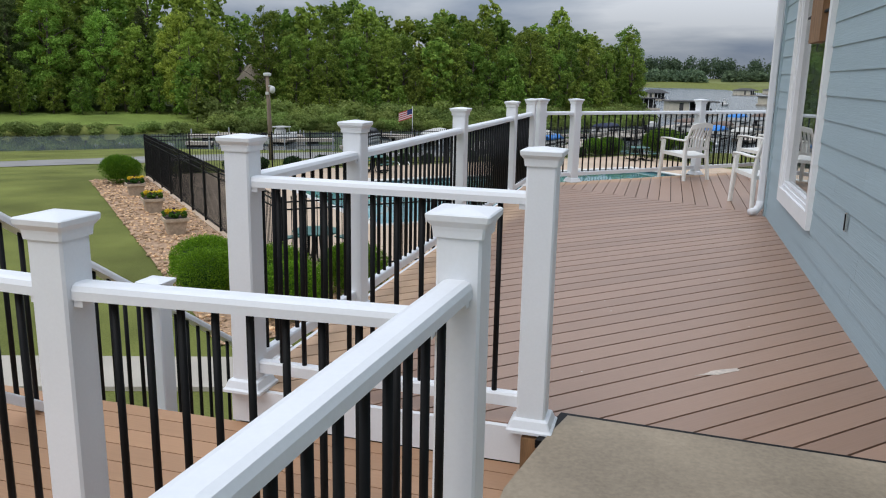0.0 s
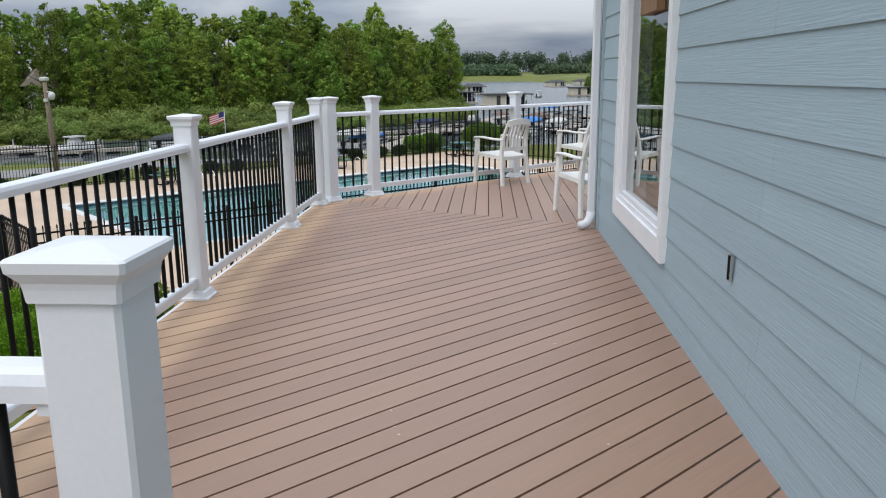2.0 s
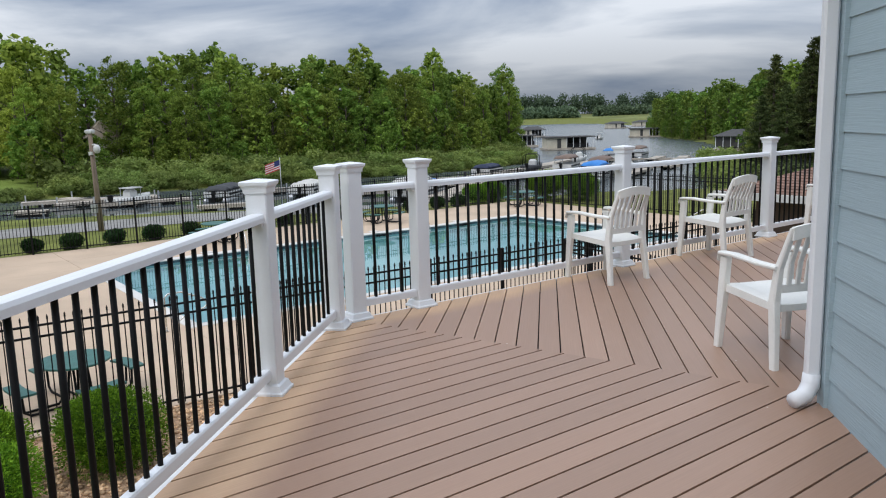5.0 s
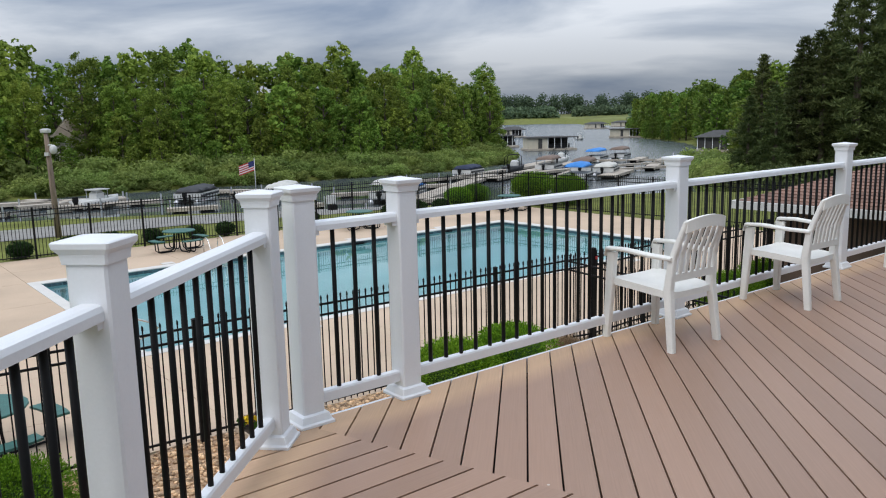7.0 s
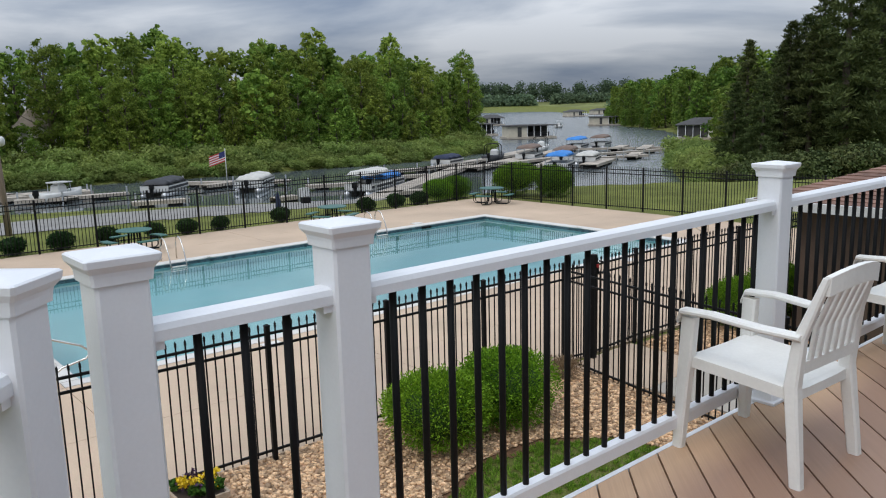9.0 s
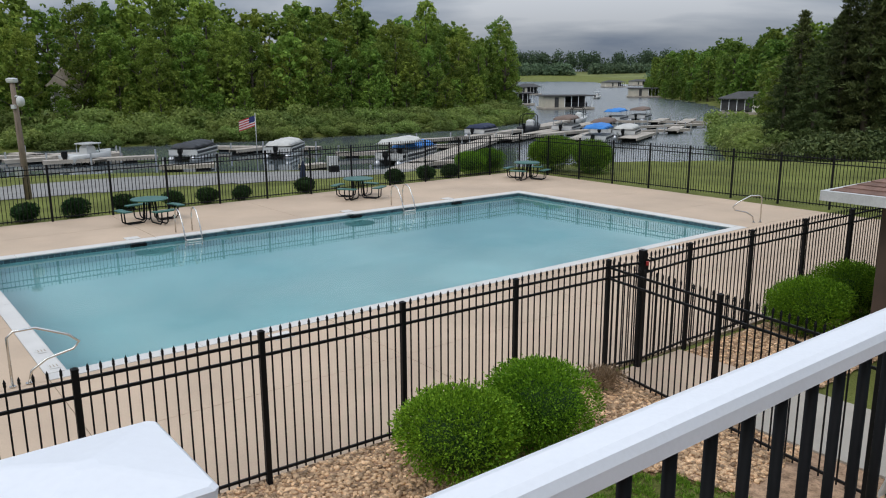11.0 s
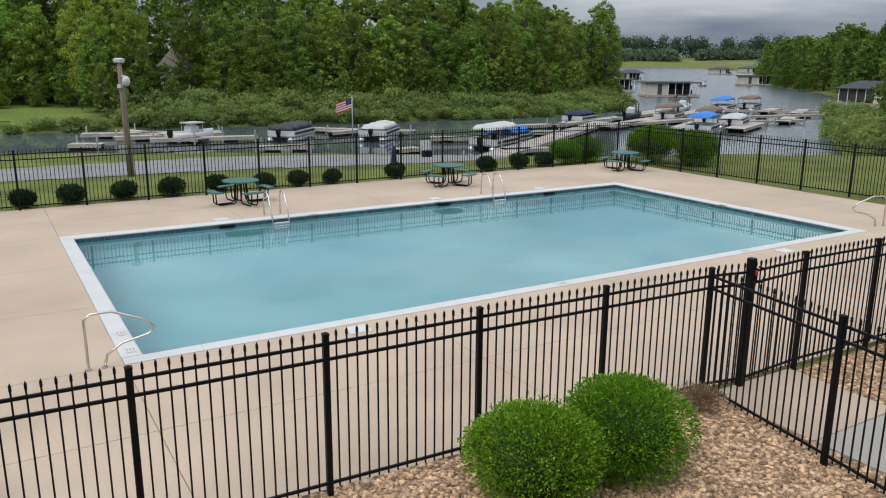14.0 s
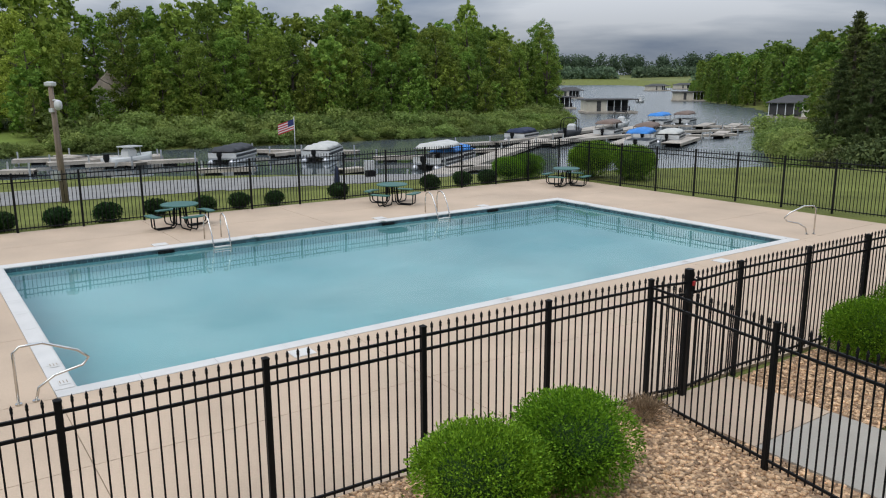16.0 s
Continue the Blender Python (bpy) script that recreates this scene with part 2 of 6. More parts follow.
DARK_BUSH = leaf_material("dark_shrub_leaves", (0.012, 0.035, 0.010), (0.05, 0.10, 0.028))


def deck_material(name, dry, inner_tone):
    """Composite decking: embossed grain along the board, lighter beside the railing, darker and glossier elsewhere,
    with pale specks.
    """
    m = bpy.data.materials.new(name)
    m.use_nodes = True
    n, l = m.node_tree.nodes, m.node_tree.links
    b = n["Principled BSDF"]
    co = n.new("ShaderNodeTexCoord")
    geo = n.new("ShaderNodeNewGeometry")
    info = n.new("ShaderNodeObjectInfo")
    mp = n.new("ShaderNodeMapping")
    mp.inputs["Scale"].default_value = (1.2, 60, 1)
    l.new(co.outputs["Object"], mp.inputs["Vector"])
    grain = n.new("ShaderNodeTexNoise")
    grain.inputs["Scale"].default_value = 2.0
    grain.inputs["Detail"].default_value = 5
    l.new(mp.outputs[0], grain.inputs["Vector"])
    edge_noise = n.new("ShaderNodeTexNoise")
    edge_noise.inputs["Scale"].default_value = 0.55
    edge_noise.inputs["Detail"].default_value = 4
    l.new(geo.outputs["Position"], edge_noise.inputs["Vector"])
    # the darker, glossier tone stays off the strip beside the railing
    sep = n.new("ShaderNodeSeparateXYZ")
    l.new(geo.outputs["Position"], sep.inputs[0])
    diff = n.new("ShaderNodeMath")
    diff.operation = 'SUBTRACT'
    l.new(sep.outputs["X"], diff.inputs[0])
    l.new(sep.outputs["Y"], diff.inputs[1])
    dsc = n.new("ShaderNodeMath")
    dsc.operation = 'MULTIPLY'
    dsc.inputs[1].default_value = 0.7071
    l.new(diff.outputs[0], dsc.inputs[0])
    mn = n.new("ShaderNodeMath")
    mn.operation = 'MINIMUM'
    l.new(sep.outputs["X"], mn.inputs[0])
    l.new(dsc.outputs[0], mn.inputs[1])
    wob = n.new("ShaderNodeMath")
    wob.operation = 'MULTIPLY_ADD'
    wob.inputs[1].default_value = 0.35
    l.new(edge_noise.outputs["Fac"], wob.inputs[0])
    l.new(mn.outputs[0], wob.inputs[2])
    edge = n.new("ShaderNodeMapRange")
    edge.inputs["From Min"].default_value = 0.40
    edge.inputs["From Max"].default_value = 0.60
    l.new(wob.outputs[0], edge.inputs["Value"])
    # first colour: the lighter railing strip; second: the rest of the deck
    mix = n.new("ShaderNodeMixRGB")
    mix.inputs[1].default_value = (*dry, 1)
    mix.inputs[2].default_value = (*inner_tone, 1)
    l.new(edge.outputs[0], mix.inputs[0])
    hsv = n.new("ShaderNodeHueSaturation")
    r = n.new("ShaderNodeMapRange")
    r.inputs["To Min"].default_value = 0.90
    r.inputs["To Max"].default_value = 1.10
    l.new(info.outputs["Random"], r.inputs["Value"])
    gm = n.new("ShaderNodeMath")
    gm.operation = 'MULTIPLY_ADD'
    gm.inputs[1].default_value = 0.30
    gm.inputs[2].default_value = -0.15
    l.new(grain.outputs["Fac"], gm.inputs[0])
    ad = n.new("ShaderNodeMath")
    l.new(gm.outputs[0], ad.inputs[0])
    l.new(r.outputs[0], ad.inputs[1])
    l.new(ad.outputs[0], hsv.inputs["Value"])
    l.new(mix.outputs[0], hsv.inputs["Color"])
    vor = n.new("ShaderNodeTexVoronoi")
    vor.inputs["Scale"].default_value = 3.2
    l.new(geo.outputs["Position"], vor.inputs["Vector"])
    spk = n.new("ShaderNodeMath")
    spk.operation = 'LESS_THAN'
    spk.inputs[1].default_value = 0.022
    l.new(vor.outputs["Distance"], spk.inputs[0])
    sm = n.new("ShaderNodeMixRGB")
    sm.inputs[2].default_value = (0.55, 0.50, 0.44, 1)
    l.new(spk.outputs[0], sm.inputs[0])
    l.new(hsv.outputs[0], sm.inputs[1])
    l.new(sm.outputs[0], b.inputs["Base Color"])
    rr = n.new("ShaderNodeMapRange")
    rr.inputs["To Min"].default_value = 0.62
    rr.inputs["To Max"].default_value = 0.40
    l.new(edge.outputs[0], rr.inputs["Value"])
    l.new(rr.outputs[0], b.inputs["Roughness"])
    bp = n.new("ShaderNodeBump")
    bp.inputs["Strength"].default_value = 0.25
    bp.inputs["Distance"].default_value = 0.002
    l.new(grain.outputs["Fac"], bp.inputs["Height"])
    l.new(bp.outputs[0], b.inputs["Normal"])
    return m


SHADE_CLOTH = material("navy_canvas", (0.012, 0.02, 0.05), 0.8)
BLUE_CANVAS = material("bright_blue_canvas", (0.03, 0.20, 0.55), 0.7, vary=0.15, scale=2)
BROWN_CANVAS = material("brown_canvas", (0.16, 0.11, 0.085), 0.8, vary=0.15, scale=2)
BLACK_CANVAS = material("charcoal_canvas", (0.03, 0.032, 0.036), 0.7, vary=0.15, scale=2)
PALE_CANVAS = material("pale_grey_canvas", (0.5, 0.49, 0.45), 0.8, vary=0.1, scale=2)
GELCOAT = material("white_gelcoat", (0.55, 0.55, 0.53), 0.3, vary=0.04)
ALUMINIUM = material("dull_aluminium", (0.55, 0.56, 0.57), 0.4, metal=0.8, vary=0.1)
GREY_ROOF = material("grey_roof_sheet", (0.055, 0.053, 0.052), 0.8, vary=0.2, scale=1.5)
BEIGE_WALL = material("beige_boarding", (0.55, 0.50, 0.40), 0.7, vary=0.1, scale=1)
CREAM_WALL = material("cream_siding", (0.74, 0.70, 0.62), 0.7, vary=0.08, scale=1)
PLANTER = material("sand_planter_stone", (0.42, 0.33, 0.24), 0.85, vary=0.2, scale=8, bump=0.4, fine=40)
BED_SOIL = material("brown_bed_soil", (0.13, 0.065, 0.03), 0.95, vary=0.35, scale=9, bump=0.6, fine=40)
TUFT = leaf_material("grass_blades", (0.05, 0.12, 0.012), (0.20, 0.33, 0.04), trans=0.3, hue=0.01)
SOIL = material("dark_soil", (0.05, 0.035, 0.025), 0.95, vary=0.3)
YELLOW_PETAL = material("yellow_petals", (0.75, 0.52, 0.01), 0.6, island=0.2)
PURPLE_PETAL = material("dark_purple_petals", (0.05, 0.015, 0.05), 0.6, island=0.3)
FLOWER_LEAF = leaf_material("flower_leaves", (0.03, 0.09, 0.012), (0.10, 0.2, 0.03))
DRY_TWIG = leaf_material("dry_brown_twigs", (0.15, 0.10, 0.06), (0.36, 0.26, 0.16), trans=0.05, hue=0.0)
DECK = deck_material("brown_composite_decking", (0.52, 0.342, 0.215), (0.315, 0.192, 0.132))
LANDING = deck_material("tan_composite_decking", (0.42, 0.235, 0.125), (0.38, 0.215, 0.12))


def glass_material(name, tint=(0.9, 0.95, 0.93)):
    m = bpy.data.materials.new(name)
    m.use_nodes = True
    b = m.node_tree.nodes["Principled BSDF"]
    b.inputs["Base Color"].default_value = (*tint, 1)
    b.inputs["Roughness"].default_value = 0.0
    b.inputs["IOR"].default_value = 1.9
    b.inputs["Transmission Weight"].default_value = 1.0
    return m


GLASS = glass_material("window_glass")
GAP_SHADE = material("gap_shade_black", (0.012, 0.010, 0.009), 0.9)
RED_PAINT = material("red_lock_paint", (0.42, 0.03, 0.03), 0.5)
# the room's dimness is put into this dark plaster colour
DARK_ROOM = material("dimmed_room_plaster", (0.10, 0.10, 0.095), 0.8)

# ---------------------------------------------------------------- mesh helpers
Q = math.sqrt(0.5)


def W(a, d, z=0.0):
    """The place a metres along and d metres out from the pool-side railing (both run at 45 degrees)."""
    return Vector((Q * (a - d), Q * (a + d), z))


class Shape:
    """Collects points and faces for one mesh."""

    def __init__(self):
        self.v, self.f = [], []

    def add(self, vs, fs):
        o = len(self.v)
        self.v.extend([tuple(p) for p in vs])
        self.f.extend([tuple(i + o for i in q) for q in fs])
        return self

    def box(self, c, s, rz=0.0, m=None):
        x, y, z = s[0] / 2, s[1] / 2, s[2] / 2
        m = m or pose(*c, 0, 0, rz)
        vs = [m @ Vector(p) for p in ((-x, -y, -z), (x, -y, -z), (x, y, -z), (-x, y, -z), (-x, -y, z), (x, -y, z), (x, y, z), (-x, y, z))]
        return self.add(vs, ((3, 2, 1, 0), (4, 5, 6, 7), (0, 1, 5, 4), (1, 2, 6, 5), (2, 3, 7, 6), (3, 0, 4, 7)))

    def loft(self, rings, close=True):
        n = len(rings[0])
        vs = [p for r in rings for p in r]
        fs = [(k * n + i, k * n + (i + 1) % n, (k + 1) * n + (i + 1) % n, (k + 1) * n + i) for k in range(len(rings) - 1) for i in range(n)]
        if close:
            fs.append(tuple(reversed(range(n))))
            fs.append(tuple(range((len(rings) - 1) * n, len(rings) * n)))
        return self.add(vs, fs)

    def tube(self, pts, r, n=8, close=True):
        pts = [Vector(p) for p in pts]
        rs = r if isinstance(r, (list, tuple)) else [r] * len(pts)
        rings, up = [], None
        for i, p in enumerate(pts):
            t = (pts[min(i + 1, len(pts) - 1)] - pts[max(i - 1, 0)]).normalized()
            if up is None:
                up = t.orthogonal().normalized()
            up = (up - t * up.dot(t)).normalized()
            side = t.cross(up)
            rings.append([p + rs[i] * (math.cos(2 * math.pi * k / n) * up + math.sin(2 * math.pi * k / n) * side) for k in range(n)])
        return self.loft(rings, close)

    def prism(self, poly, z0, z1):
        return self.loft([[(x, y, z0) for x, y in poly], [(x, y, z1) for x, y in poly]])

    def data(self, name, mat, smooth=False):
        me = bpy.data.meshes.new(name)
        me.from_pydata(self.v, [], self.f)
        if mat:
            me.materials.append(mat)
        if smooth:
            me.shade_smooth()
        me.update()
        return me


def part(name, shape, mat=None, parent=None, label="", at=None, smooth=False):
    """Links a shape (or ready mesh) as one mesh object under a thing or a part."""
    me = shape.data(name, mat, smooth) if isinstance(shape, Shape) else shape
    ob = new(name, me)
    if parent:
        ob.parent = parent
    if at is not None:
        ob.matrix_basis = at
    if label:
        ob["label"] = label
    return ob


def thing(name, label, category, at=None, group="", kind=""):
    ob = new(name)
    ob.empty_display_size = 0.1
    if at is not None:
        ob.matrix_basis = at
    return tagged(ob, label, category, group, kind)


def rrect(w, d, r):
    x, y = w / 2, d / 2
    return [(x - r, -y), (x, -y + r), (x, y - r), (x - r, y), (-x + r, y), (-x, y - r), (-x, -y + r), (-x + r, -y)]


def clip(poly, nx, ny, c):
    """Keeps the part of a convex polygon where nx * x + ny * y <= c."""
    out = []
    for i, p in enumerate(poly):
        q = poly[(i + 1) % len(poly)]
        dp, dq = nx * p[0] + ny * p[1] - c, nx * q[0] + ny * q[1] - c
        if dp <= 0:
            out.append(p)
        if dp * dq < 0:
            k = dp / (dp - dq)
            out.append((p[0] + k * (q[0] - p[0]), p[1] + k * (q[1] - p[1])))
    return out

# ---------------------------------------------------------------- land and water
SHORE = [(-400, 80), (3, 64), (17, 57), (29, 49), (34, 41), (40, 37), (43.5, 33), (50, 30), (58, 36), (66, 42), (94, 60), (119, 73), (158, 107), (192, 145), (612, 487), (2500, 2000)]
BANK = [(-400, 88), (3, 80), (23, 79), (41, 76.5), (64, 75.5), (79, 81.5), (88, 91), (102, 124), (200, 252), (600, 705), (2500, 2700)]
WATER_Z = -5.0


def along(table, a):
    for (a0, d0), (a1, d1) in zip(table, table[1:]):
        if a <= a1:
            return d0 + (d1 - d0) * (a - a0) / (a1 - a0)
    return table[-1][1]


def ground_z(x, y):
    a, d = Q * (x + y), Q * (y - x)
    ds, db = along(SHORE, a), along(BANK, a)
    if d < ds + 3:
        z = -3.0 - 2.1 * min(1.35, max(0.0, 1 - (ds - d) / max(ds - 27, 14)))
        if d > -20 and a > 60:
            z += min(6.0, max(0.0, (ds - d - 6) * 0.05))
    elif d > db - 2:
        t = d - db
        z = -5.2 + 0.25 * min(max(t + 2, 0), 4) + 0.05 * min(max(t - 4, 0), 60)
    else:
        z = -6.0
    if y > 860:
        z = max(z, -5.2 + 0.075 * min(y - 860, 150))
    return z


def ground_patch(name, a_vals, d_vals, mat, lift, label, category, inside=None):
    s = Shape()
    na, nd = len(a_vals), len(d_vals)
    vs = []
    for a in a_vals:
        for d in d_vals:
            p = W(a, d)
            vs.append((p.x, p.y, ground_z(p.x, p.y) + lift))
    fs = []
    for i in range(na - 1):
        for k in range(nd - 1):
            if inside is None or inside((a_vals[i] + a_vals[i + 1]) / 2, (d_vals[k] + d_vals[k + 1]) / 2):
                fs.append((i * nd + k, (i + 1) * nd + k, (i + 1) * nd + k + 1, i * nd + k + 1))
    s.add(vs, fs)
    return tagged(part(name, s, mat, smooth=True), label, category, kind="structure")


def steps(a, b, n):
    return [a + (b - a) * i / n for i in range(n + 1)]


POOL_A, POOL_D = (2.70, 22.15), (11.80, 21.85)
FENCE_A, FENCE_D = (-1.70, 26.50), (6.75, 26.45)
a_lines = sorted(set(steps(-400, -60, 12) + steps(-60, 130, 95) + steps(130, 420, 30) + steps(420, 2400, 14) + [FENCE_A[0] + 0.1, FENCE_A[1] - 0.1, POOL_A[0] - 0.2, POOL_A[1] + 0.2]))
d_lines = sorted(set(steps(-400, -40, 12) + steps(-40, 130, 85) + steps(130, 420, 30) + steps(420, 2400, 14) + [FENCE_D[0] + 0.1, FENCE_D[1] - 0.1, POOL_D[0] - 0.2, POOL_D[1] + 0.2]))
ground_patch("ground", a_lines, d_lines, GRASS, 0.0, "mown green lawn sloping down to the lake shore", "lawn",
             inside=lambda a, d: not (POOL_A[0] - 0.2 < a < POOL_A[1] + 0.2 and POOL_D[0] - 0.2 < d < POOL_D[1] + 0.2))
ground_patch("marsh_meadow", steps(-60, 84, 72), steps(78, 124, 23), MEADOW, 0.06, "rough yellow-green marsh grass on the far bank", "meadow", inside=lambda a, d: d > along(BANK, a) + 1)
lake = Shape().add([W(-400, 25, WATER_Z), W(2400, 25, WATER_Z), W(2400, 2400, WATER_Z), W(-400, 2400, WATER_Z)], [(0, 1, 2, 3)])
tagged(part("water", lake, LAKE_WATER), "grey rippled lake under an overcast sky", "lake", kind="structure")
ROAD_N = [(-60, 40), (-6, 38), (4, 37.5), (14, 36.5), (20, 34), (24, 34), (30, 36)]
ROAD_F = [(-60, 45), (-6, 44.5), (4, 46), (14, 49), (22, 47.5), (30, 41)]
ground_patch("road", steps(-60, 28, 44), steps(32, 50, 45), ROAD, 0.03, "pale grey gravel drive along the marina shore", "road", inside=lambda a, d: along(ROAD_N, a) < d < along(ROAD_F, a))

# ---------------------------------------------------------------- pool and its paving
GZ = -2.95


def ad_box(s, a0, a1, d0, d1, z0, z1):
    return s.loft([[W(a0, d0, z), W(a1, d0, z), W(a1, d1, z), W(a0, d1, z)] for z in (z0, z1)])


def fence_d(a):
    """The near fence runs a little askew to the pool; the paving ends just inside it."""
    return 6.866 - 0.0343 * (a - 4.0)


paving = thing("pool_deck", "tan brushed concrete paving round the pool", "paving", kind="structure")
PA = [FENCE_A[0] - 0.1, POOL_A[0], 7.6, 12.4, 17.2, POOL_A[1], FENCE_A[1] + 0.1]
PD = [FENCE_D[0] - 0.15, 9.3, POOL_D[0], 15.1, 18.5, POOL_D[1], 24.1, FENCE_D[1] + 0.1]
for i in range(len(PA) - 1):
    for k in range(len(PD) - 1):
        if 1 <= i <= 4 and 2 <= k <= 4:
            continue
        g = 0.006
        a0, a1 = PA[i] + g, PA[i + 1] - g
        n0, n1 = (fence_d(a0) + 0.09, fence_d(a1) + 0.09) if k == 0 else (PD[k] + g, PD[k] + g)
        part("concrete_panel", Shape().loft([[W(a0, n0, z), W(a1, n1, z), W(a1, PD[k + 1] - g, z), W(a0, PD[k + 1] - g, z)] for z in (GZ - 0.12, GZ)]), CONCRETE, paving)
part("joint_bed", ad_box(ad_box(ad_box(ad_box(Shape(), PA[0], PA[-1], PD[0] + 0.5, POOL_D[0] - 0.01, GZ - 0.14, GZ - 0.02), PA[0], PA[-1], POOL_D[1] + 0.01, PD[-1], GZ - 0.14, GZ - 0.02),
                    PA[0], POOL_A[0] - 0.01, POOL_D[0], POOL_D[1], GZ - 0.14, GZ - 0.02), POOL_A[1] + 0.01, PA[-1], POOL_D[0], POOL_D[1], GZ - 0.14, GZ - 0.02), SLAB, paving)

pool = thing("swimming_pool", "rectangular pool with white coping and clear turquoise water", "pool", kind="structure")
C = 0.31
pa0, pa1, pd0, pd1 = POOL_A[0], POOL_A[1], POOL_D[0], POOL_D[1]


def coping_run(p0, p1, inward, n):
    """White coping blocks from p0 to p1, each with a rounded inner nose."""
    for i in range(n):
        u0, u1 = p0.lerp(p1, i / n), p0.lerp(p1, (i + 1) / n)
        t = (u1 - u0).normalized() * 0.003
        prof = [(0, -0.10), (C - 0.02, -0.10), (C - 0.02, -0.045), (C + 0.01, -0.04), (C + 0.018, -0.02), (C, 0.0), (C - 0.03, 0.008), (0, 0.008)]
        part("coping_block", Shape().loft([[u + inward * o + Vector((0, 0, GZ + h)) for o, h in prof] for u in (u0 + t, u1 - t)]), COPING, pool)


ua, ud = W(1, 0), W(0, 1)
coping_run(W(pa0, pd0), W(pa1, pd0), ud, 16)
coping_run(W(pa1, pd1), W(pa0, pd1), -ud, 16)
coping_run(W(pa0, pd1 - C), W(pa0, pd0 + C), ua, 8)
coping_run(W(pa1, pd0 + C), W(pa1, pd1 - C), -ua, 8)
ia0, ia1, id0, id1 = pa0 + C, pa1 - C, pd0 + C, pd1 - C
basin = Shape()
zf, zd = GZ - 1.2, GZ - 2.0
ring = [(ia0, id0), (ia1, id0), (ia1, id1), (ia0, id1)]
basin.add([W(a, d, GZ - 0.05) for a, d in ring] + [W(a, d, zf if a == ia0 else zd) for a, d in ring], [(4, 5, 6, 7), (0, 1, 5, 4), (1, 2, 6, 5), (2, 3, 7, 6), (3, 0, 4, 7)])
part("basin", basin, POOL_BASIN, pool, "pale blue plaster basin")
tile_me = Shape().box((0, 0, 0), (0.145, 0.012, 0.15)).data("tile", POOL_TILE)
for p0, p1 in ((W(ia0, id1), W(ia1, id1)), (W(ia1, id1), W(ia1, id0))):
    n = int((p1 - p0).length / 0.15)
    for i in range(n):
        c = p0.lerp(p1, (i + 0.5) / n)
        rz = math.degrees(math.atan2(p1.y - p0.y, p1.x - p0.x))
        part("tile", tile_me, None, pool, at=pose(c.x, c.y, GZ - 0.125, 0, 0, rz))
wat = part("pool_surface", Shape().add([W(a, d, GZ - 0.13) for a, d in ring], [(0, 1, 2, 3)]), POOL_WATER, pool, "still clear water")
wat.visible_shadow = False

# ---------------------------------------------------------------- deck
WALL_X, CORNER_Y = 3.112, -1.70
MITRE = math.radians(-26.0)
H_POST, H_RAIL = 1.26, 1.07
deck = thing("deck_floor", "brown composite deck boards laid diagonally, lighter along the railing", "deck", kind="structure")


def boards(parent, region, angle, width, gap, mat, top, name="deck_board", phase=0.0):
    """Lays boards of one direction over a convex region, each clipped to its outline; one joint lies at the phase."""
    u = (math.cos(angle), math.sin(angle))
    v_ = (-u[1], u[0])
    vs = [v_[0] * x + v_[1] * y for x, y in region]
    us = [u[0] * x + u[1] * y for x, y in region]
    o = phase + width * math.floor((min(vs) - phase) / width)
    while o < max(vs):
        strip = clip(clip(region, -v_[0], -v_[1], -(o + gap / 2)), v_[0], v_[1], o + width - gap / 2)
        if len(strip) > 2:
            cx, cy = sum(p[0] for p in strip) / len(strip), sum(p[1] for p in strip) / len(strip)
            loc = [(u[0] * (x - cx) + u[1] * (y - cy), v_[0] * (x - cx) + v_[1] * (y - cy)) for x, y in strip]
            part(name, Shape().prism(loc, -0.025, 0.0), mat, parent, at=pose(cx, cy, top, 0, 0, math.degrees(angle)))
        o += width


EDGE_X = -0.048
EDGE_A = (0.063, -0.045)
mit_y = lambda x: x * math.tan(MITRE) - 0.045
boards(deck, [(EDGE_X, -8.30), (WALL_X, -8.30), (WALL_X, mit_y(WALL_X)), (EDGE_A[0], EDGE_A[1]), (EDGE_X, EDGE_A[1] - 0.05)], math.radians(45.25), 0.154, 0.0125, DECK, 0.0, phase=-0.0044)
boards(deck, [EDGE_A, (WALL_X, mit_y(WALL_X)), (12.6, 7.8), (10.70, 10.592)], math.radians(90.0), 0.1535, 0.0095, DECK, 0.0, phase=-0.797)
# framing coloured near black, so the board gaps read as shaded
part("joist_frame", Shape().prism([(-0.044, -8.28), (3.1, -8.28), (3.1, -1.7), (12.6, 7.8), (10.70, 10.588), (0.06, -0.052), (-0.044, -0.10)], -0.30, -0.10), GAP_SHADE, deck, "framing under the boards, blackened for the shade in the gaps")
fascia = thing("deck_fascia", "white boards facing the edge of the deck", "fascia", kind="structure")
part("fascia_board", Shape().box((-0.066, -4.25, -0.135), (0.025, 8.15, 0.26)), VINYL, fascia)
part("fascia_board", Shape().loft([[W(a, -0.068, -0.265), W(a, -0.043, -0.265), W(a, -0.043, -0.005), W(a, -0.068, -0.005)] for a in (0.0, 15)]), VINYL, fascia)
part("fascia_board", Shape().box((0.70, -8.318, -0.09), (1.58, 0.03, 0.17)), VINYL, fascia)
for x, y in ((0.05, -7.9), (0.05, -4.2), (0.15, -0.3), (3.0, 2.6), (6.0, 5.6), (2.8, -7.9)):
    sup = thing("deck_support", "square timber column holding up the deck", "column", pose(x, y, -3.0))
    part("shaft", Shape().prism(rrect(0.14, 0.14, 0.01), 0, 2.70), TIMBER, sup)
    part("footing", Shape().prism(rrect(0.3, 0.3, 0.02), 0, 0.1), PATH_CONC, sup)

# ---------------------------------------------------------------- railing


